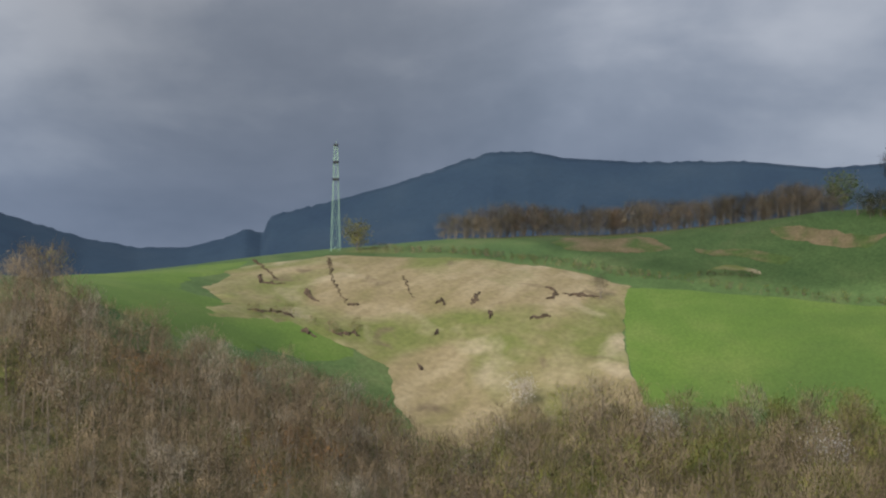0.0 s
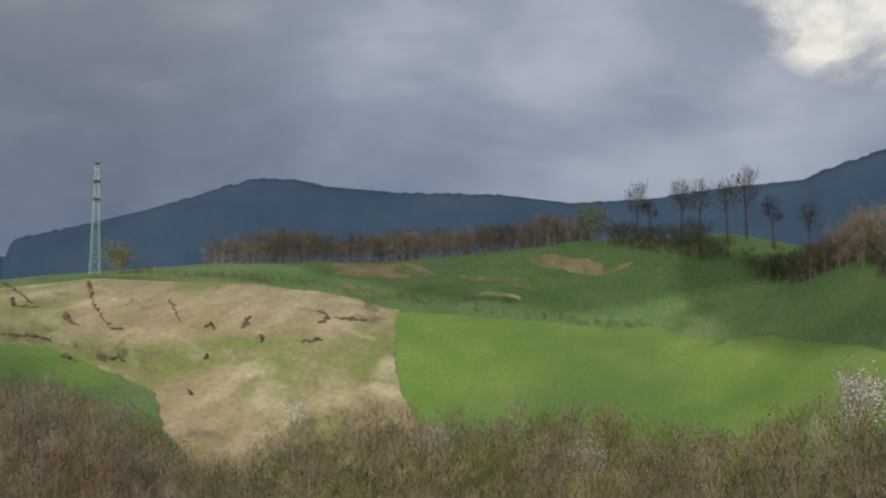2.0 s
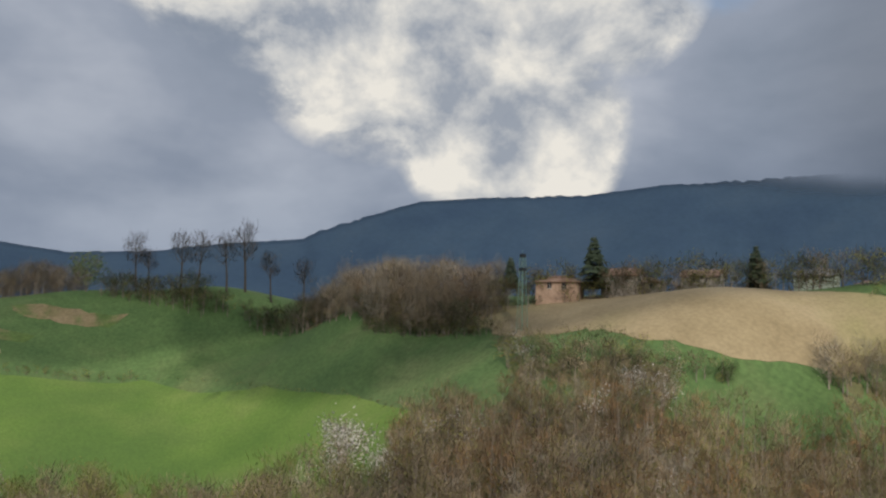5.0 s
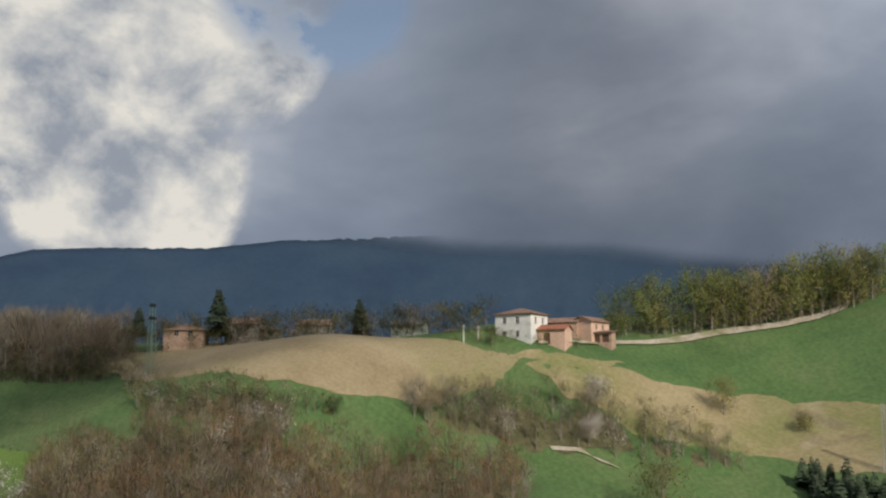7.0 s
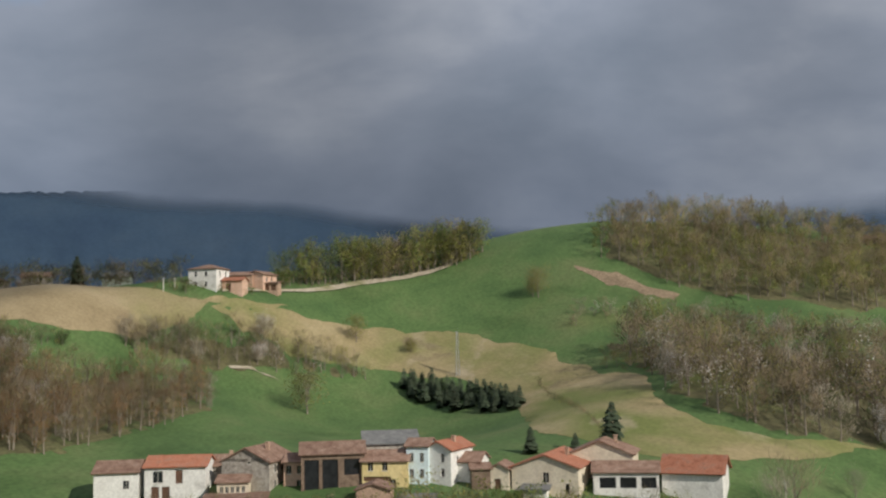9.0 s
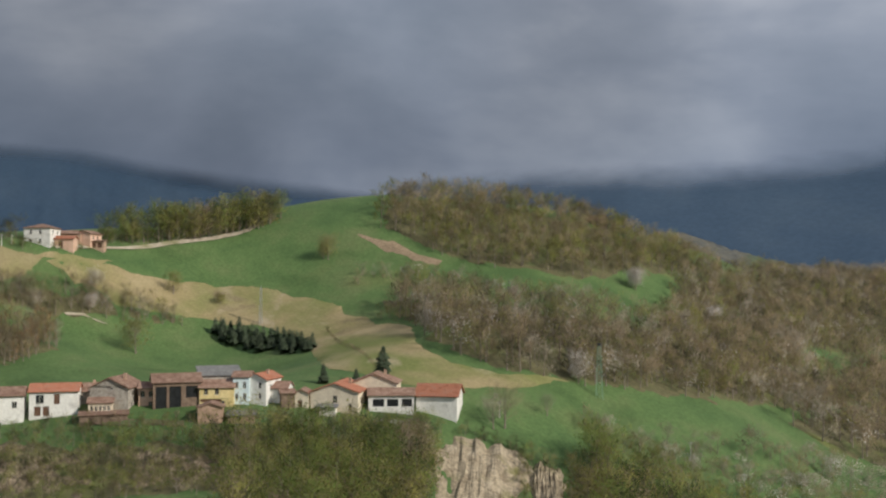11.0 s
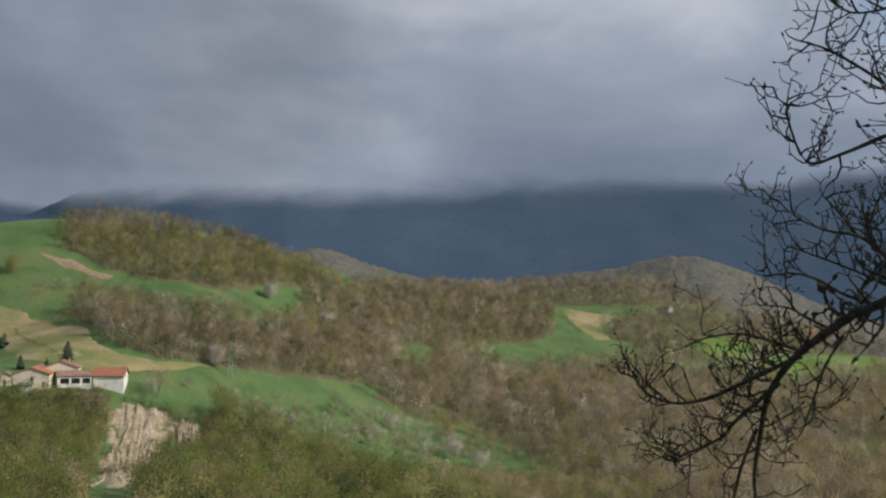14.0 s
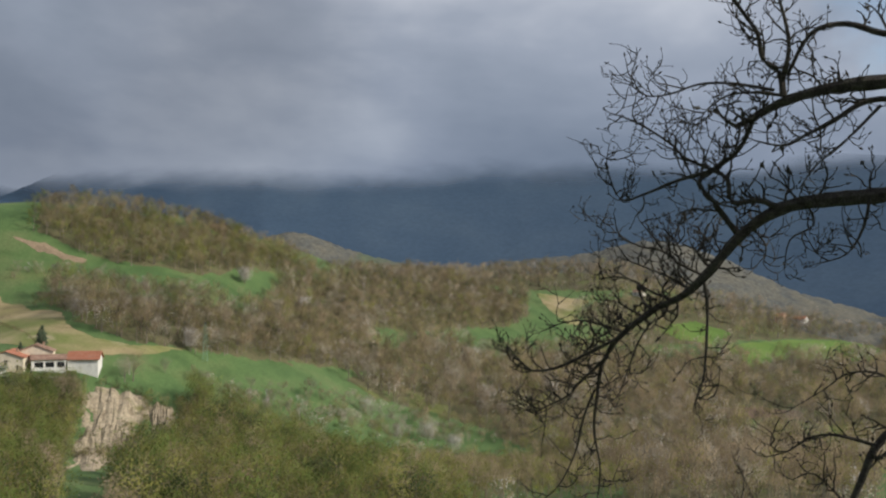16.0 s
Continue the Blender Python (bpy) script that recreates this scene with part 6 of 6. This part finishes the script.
hedgerow("shrubs", "dark hedge line down the tan field", [(-166, 320), (-156, 309), (-146, 299), (-134, 286), (-124, 275), (-117, 269)], 0.5, 0.8, (0.5, 1.3), ["dark", "bare", "deep"], 55)
hedgerow("scattered_trees", "bare and blossoming shrubs between the valley meadows", [(-77, 286), (-62, 294), (-48, 304), (-28, 322), (-9, 345), (10, 350)], 2.6, 1.0, (1.8, 4.2), ["pale", "bare", "bud", "blossom", "bud"], 56)
hedgerow("hedgerow", "low hedge across the far green field", [(-30, 512), (-8, 540), (20, 562), (45, 577), (70, 592)], 0.6, 1.0, (0.8, 1.8), ["dark", "deep", "bare"], 57)
hedgerow("scattered_trees", "sparse pale budding trees on the meadow between the woods", [(-171.5, 350.3), (-159.4, 356.4), (-144.3, 361.4), (-128.1, 363.7), (-112.7, 373.9), (-97.2, 386.3)], 5.0, 1.5, (2.6, 4.6), ["pale", "bare", "bud", "bud", "blossom"], 51)
hedgerow("scattered_trees", "olive budding trees along the wood edge", [(-150.0, 329.5), (-129.4, 319.4), (-112.4, 323.8), (-91.8, 328.4), (-76.6, 325.4), (-58.3, 357.3), (-36.8, 414.9)], 4.0, 1.6, (2.6, 5.0), ["green", "bud", "bud", "dark", "blossom"], 52)
hedgerow("scattered_trees", "budding and blossoming trees along the valley slope", [(-39.8, 383.1), (-20.2, 400.9), (0.7, 398.7), (20.7, 392.1), (30.1, 385.6)], 4.5, 1.4, (2.8, 5.5), ["green", "bud", "pale", "blossom", "bare"], 53)


# ---- the bare tree beside the camera ----
M["dark_bark"] = material("dark_wet_bark", [(0.020, 0.016, 0.013), (0.045, 0.037, 0.030), (0.06, 0.055, 0.04)], 14.0, 7, fine=(60.0, 0.3), bump=0.5)
# limbs: knots in metres, thickness at both ends
TREE_ARMS = [
    ([(3.65, 8.19, 0.87), (3.36, 8.29, 0.78), (2.96, 8.3, 0.74), (2.59, 8.3, 0.68), (2.37, 8.4, 0.56), (2.19, 8.5, 0.38), (2.01, 8.61, 0.13), (1.82, 8.72, -0.07), (1.63, 8.82, -0.17)], (0.085, 0.028)),
    ([(1.63, 8.82, -0.17), (1.4, 8.92, -0.36), (1.27, 9.03, -0.52), (1.18, 9.13, -0.73), (1.16, 9.24, -1.0), (1.15, 9.35, -1.32), (1.21, 9.36, -1.68), (1.19, 9.37, -1.94)], (0.03, 0.006)),
    ([(1.33, 8.93, -0.44), (1.05, 9.03, -0.6), (0.79, 9.13, -0.74), (0.56, 9.13, -0.77), (0.39, 9.23, -0.7), (0.34, 9.23, -0.6)], (0.018, 0.004)),
    ([(1.23, 9.03, -0.62), (0.97, 9.14, -0.89), (0.89, 9.14, -0.99), (0.65, 9.24, -1.13), (0.6, 9.25, -1.18)], (0.016, 0.004)),
    ([(1.14, 9.24, -0.94), (1.04, 9.25, -1.2), (0.98, 9.35, -1.53), (0.83, 9.36, -1.84), (0.65, 9.37, -2.0)], (0.014, 0.004)),
    ([(1.97, 8.61, 0.05), (2.0, 8.62, -0.15), (2.0, 8.63, -0.43), (1.98, 8.63, -0.72), (1.95, 8.64, -0.86), (1.9, 8.64, -1.0)], (0.016, 0.006)),
    ([(1.56, 8.82, -0.31), (1.45, 8.83, -0.5), (1.38, 8.83, -0.7), (1.31, 8.84, -0.91)], (0.01, 0.005)),
    ([(2.21, 8.5, 0.46), (2.02, 8.45, 0.69), (1.87, 8.39, 0.86), (1.98, 8.39, 0.97), (2.16, 8.29, 1.12), (2.28, 8.28, 1.36)], (0.026, 0.018)),
    ([(2.52, 8.3, 0.65), (2.34, 8.3, 0.72), (2.12, 8.3, 0.7), (2.08, 8.29, 0.88), (1.99, 8.34, 0.96), (1.75, 8.39, 1.07), (1.64, 8.38, 1.18), (1.35, 8.38, 1.36), (1.14, 8.38, 1.43)], (0.028, 0.005)),
    ([(1.98, 8.39, 0.97), (1.69, 8.39, 0.88), (1.43, 8.49, 0.77), (1.24, 8.5, 0.73), (1.13, 8.49, 0.98), (1.13, 8.49, 1.12)], (0.016, 0.004)),
    ([(3.49, 7.87, 1.66), (3.17, 7.87, 1.62), (2.83, 7.97, 1.59), (2.51, 8.08, 1.51), (2.29, 8.18, 1.4), (2.12, 8.18, 1.3)], (0.07, 0.022)),
    ([(2.44, 8.07, 1.54), (2.24, 8.07, 1.56), (2.04, 8.17, 1.55), (1.86, 8.18, 1.41), (1.84, 8.18, 1.31)], (0.014, 0.004)),
    ([(2.39, 8.07, 1.58), (2.08, 8.17, 1.65), (1.84, 8.27, 1.66), (1.61, 8.27, 1.58), (1.42, 8.27, 1.56), (1.28, 8.27, 1.65)], (0.014, 0.004)),
    ([(2.46, 8.07, 1.53), (2.43, 8.07, 1.72), (2.3, 8.07, 1.83), (2.25, 8.06, 2.03), (2.14, 8.06, 2.19), (2.0, 8.05, 2.39)], (0.028, 0.012)),
    ([(2.45, 8.07, 1.63), (2.47, 7.97, 1.88), (2.44, 7.96, 2.1), (2.36, 7.95, 2.36)], (0.022, 0.01)),
    ([(3.44, 7.76, 1.98), (3.17, 7.86, 1.99), (2.91, 7.96, 2.09), (2.64, 7.96, 2.01), (2.5, 8.07, 1.72)], (0.03, 0.014)),
    ([(3.41, 7.88, 1.48), (3.1, 7.98, 1.49), (2.83, 7.98, 1.33), (2.65, 8.08, 1.23), (2.47, 8.08, 1.14), (2.27, 8.18, 1.19)], (0.028, 0.006)),
    ([(3.19, 7.98, 1.45), (2.92, 7.98, 1.17), (2.74, 8.09, 1.0), (2.61, 8.09, 0.82)], (0.014, 0.005)),
    ([(3.19, 8.19, 0.75), (3.15, 8.2, 0.52), (3.02, 8.21, 0.29), (2.75, 8.21, 0.2)], (0.016, 0.004)),
    ([(2.73, 8.3, 0.69), (2.78, 8.3, 0.52), (2.59, 8.3, 0.4), (2.55, 8.31, 0.15)], (0.012, 0.004)),
    ([(4.06, 8.84, -0.85), (3.72, 8.84, -1.13), (3.5, 8.85, -1.37), (3.39, 8.86, -1.64), (3.25, 8.87, -1.99)], (0.05, 0.03)),
    ([(3.53, 8.85, -1.35), (3.18, 8.85, -1.26), (2.98, 8.95, -1.3), (2.76, 8.95, -1.43), (2.61, 8.95, -1.36)], (0.016, 0.004)),
    ([(3.82, 8.84, -1.0), (3.57, 8.83, -0.74), (3.31, 8.93, -0.73), (3.09, 8.94, -0.88), (2.77, 8.94, -1.08)], (0.016, 0.004)),
    ([(3.29, 8.86, -1.89), (3.03, 8.96, -1.62), (2.83, 8.96, -1.67)], (0.012, 0.004)),
    ([(2.54, 8.88, -2.39), (2.49, 8.86, -1.9), (2.36, 8.86, -1.61)], (0.01, 0.004)),
    ([(1.97, 8.72, 0.11), (1.8, 8.78, 0.2), (1.66, 8.83, 0.31), (1.48, 8.9, 0.35), (1.31, 8.96, 0.44), (1.21, 9.0, 0.55)], (0.014, 0.004)),
    ([(1.75, 8.84, -0.11), (1.59, 8.9, -0.05), (1.45, 8.96, 0.04), (1.3, 9.01, 0.08), (1.16, 9.06, 0.06)], (0.013, 0.004)),
    ([(1.68, 8.89, 0.31), (1.59, 8.92, 0.44), (1.48, 8.96, 0.58)], (0.009, 0.004)),
    ([(2.05, 8.81, 0.18), (1.96, 8.81, 0.31), (1.84, 8.86, 0.38), (1.8, 8.87, 0.47)], (0.011, 0.004)),
    ([(1.54, 9.03, -0.27), (1.41, 9.08, -0.2), (1.3, 9.11, -0.14), (1.15, 9.17, -0.13)], (0.011, 0.004)),
    ([(1.42, 9.11, -0.43), (1.21, 9.19, -0.36), (1.03, 9.25, -0.32), (0.84, 9.32, -0.35), (0.72, 9.36, -0.41)], (0.012, 0.004)),
    ([(1.85, 8.96, 0.2), (1.79, 8.98, 0.36), (1.81, 8.97, 0.5)], (0.009, 0.004)),
    ([(2.48, 8.93, 0.51), (2.58, 8.93, 0.37), (2.56, 8.94, 0.21)], (0.011, 0.004)),
    ([(1.93, 9.0, -0.01), (1.81, 9.05, 0.06), (1.64, 9.11, 0.14), (1.47, 9.17, 0.21), (1.32, 9.22, 0.27)], (0.011, 0.004)),
    ([(2.24, 8.99, 0.27), (2.15, 8.98, 0.41), (2.17, 8.98, 0.54)], (0.01, 0.004)),
]


def bent(points, steps=4):
    """A smooth, slightly gnarled line through knots."""
    p = [Vector(q) for q in points]
    out = []
    for i in range(len(p) - 1):
        a, b, c, d = p[max(i - 1, 0)], p[i], p[i + 1], p[min(i + 2, len(p) - 1)]
        for k in range(steps):
            t = k / steps
            out.append(0.5 * ((2 * b) + (c - a) * t + (2 * a - 5 * b + 4 * c - d) * t * t + (3 * b - a - 3 * c + d) * t ** 3))
    return out + [p[-1]]


def near_tree():
    rng = random.Random(77)
    spot = pose(40.4, -33.2, 2.3, 0.061, 0.372, 5.024) @ Matrix.Translation((0.47, -0.8, -0.03))
    foot = spot @ Vector((6.6, 8.2, 0))
    ground = gz(foot.x, foot.y) - foot.z - 0.2
    root = empty("bare_tree", spot @ Matrix.Translation((6.6, 8.2, ground)), "dark bare tree with gnarled limbs and budding twigs", "tree")
    off = Vector((-6.6, -8.2, -ground))
    b = Bag()
    stem = bent([(6.6, 8.2, ground), (6.5, 8.1, ground + 2.5), (6.2, 8.0, -0.8), (5.9, 7.9, 1.2), (5.8, 7.8, 3.4), (5.9, 7.8, 6.0)], 5)
    n = len(stem)
    b.add(tube([q + off for q in stem], [0.34 - 0.24 * i / n for i in range(n)], 10))
    part("trunk", b, M["dark_bark"], root)

    def bud(twigs, p, d, r):
        d = d.normalized()
        s = d.orthogonal().normalized() * r
        t = d.cross(s)
        a, e = p, p + d * r * 4.5
        m = p + d * r * 1.8
        twigs.add(([a, m + s, m + t, m - s, m - t, e], [(0, 1, 2), (0, 2, 3), (0, 3, 4), (0, 4, 1), (1, 5, 2), (2, 5, 3), (3, 5, 4), (4, 5, 1)]))

    def shoot(twigs, p, d, length, r, level):
        pts, q, d = [p], p, d.normalized()
        n = 5 if level < 2 else 4
        for i in range(n):
            d = (d + Vector((rng.gauss(0, 0.5), rng.gauss(0, 0.25), rng.gauss(0.20, 0.42)))).normalized()
            q = q + d * length / n
            pts.append(q)
        twigs.add(tube([x + off for x in pts], [r * (1 - 0.62 * i / n) for i in range(n + 1)], 4 if level < 2 else 3))
        if level >= 2 or rng.random() < 0.35:
            bud(twigs, q + off, d, max(0.005, r * 1.0) * rng.uniform(0.9, 1.6))
        if level < 3:
            for i in range(1, n):
                if rng.random() < (0.85, 0.55, 0.25)[level]:
                    w = (pts[i + 1] - pts[i]).normalized()
                    side = Vector((w.z, rng.gauss(0, 0.35), -w.x)) * rng.choice((-1, 1))
                    shoot(twigs, pts[i], w * 0.7 + side, length * rng.uniform(0.4, 0.7), max(0.0052, r * 0.7), level + 1)

    for i, (knots, (r0, r1)) in enumerate(TREE_ARMS):
        line = [Vector(k) for k in knots]
        if line[0].x > 3.55 and line[0].z > -1.5:
            line = [Vector((5.9, 7.9, line[0].z + 0.25)), Vector((4.7, (7.9 + line[0].y) / 2, line[0].z + 0.2))] + line
        elif line[0].x > 3.55:
            line = [Vector((6.3, 8.05, line[0].z + 0.9)), Vector((5.0, 8.5, line[0].z + 0.6))] + line
        elif line[0].z < -2.2:
            line = [Vector((6.5, 8.1, line[0].z - 0.3)), Vector((4.5, 8.6, line[0].z - 0.5))] + line
        pts = bent(line, 4)
        m = len(pts)
        radii = [(r0 + (r1 - r0) * k / (m - 1)) * rng.uniform(0.92, 1.1) for k in range(m)]
        lb = Bag()
        lb.add(tube([q + off for q in pts], radii, 7))
        limb = part("limb", lb, M["dark_bark"], root)
        twigs = Bag()
        for k in range(1, m - 1):
            if pts[k].x > 4.0:
                continue
            f = k / m
            chance = 0.3 if r0 < 0.0145 else 0.46 if r1 < 0.012 else (0.32 if f > 0.5 else 0.22)
            for _ in range(2):
                if rng.random() < chance:
                    w = (pts[k + 1] - pts[k]).normalized()
                    side = Vector((w.z, rng.gauss(0, 0.35), -w.x)) * rng.choice((-1, 1))
                    if side.z < 0 and rng.random() < 0.45:
                        side.z = -side.z
                    shoot(twigs, pts[k], w * 0.7 + side, rng.uniform(0.18, 0.42), max(0.008, min(0.014, radii[k] * 0.55)), 1)
        shoot(twigs, pts[-1], pts[-1] - pts[-2], rng.uniform(0.15, 0.35), max(0.005, r1 * 0.8), 1)
        tagged(part("twig_spray", twigs, M["dark_bark"], limb, "curling dark twigs with swelling buds"), kind="stuff")


near_tree()
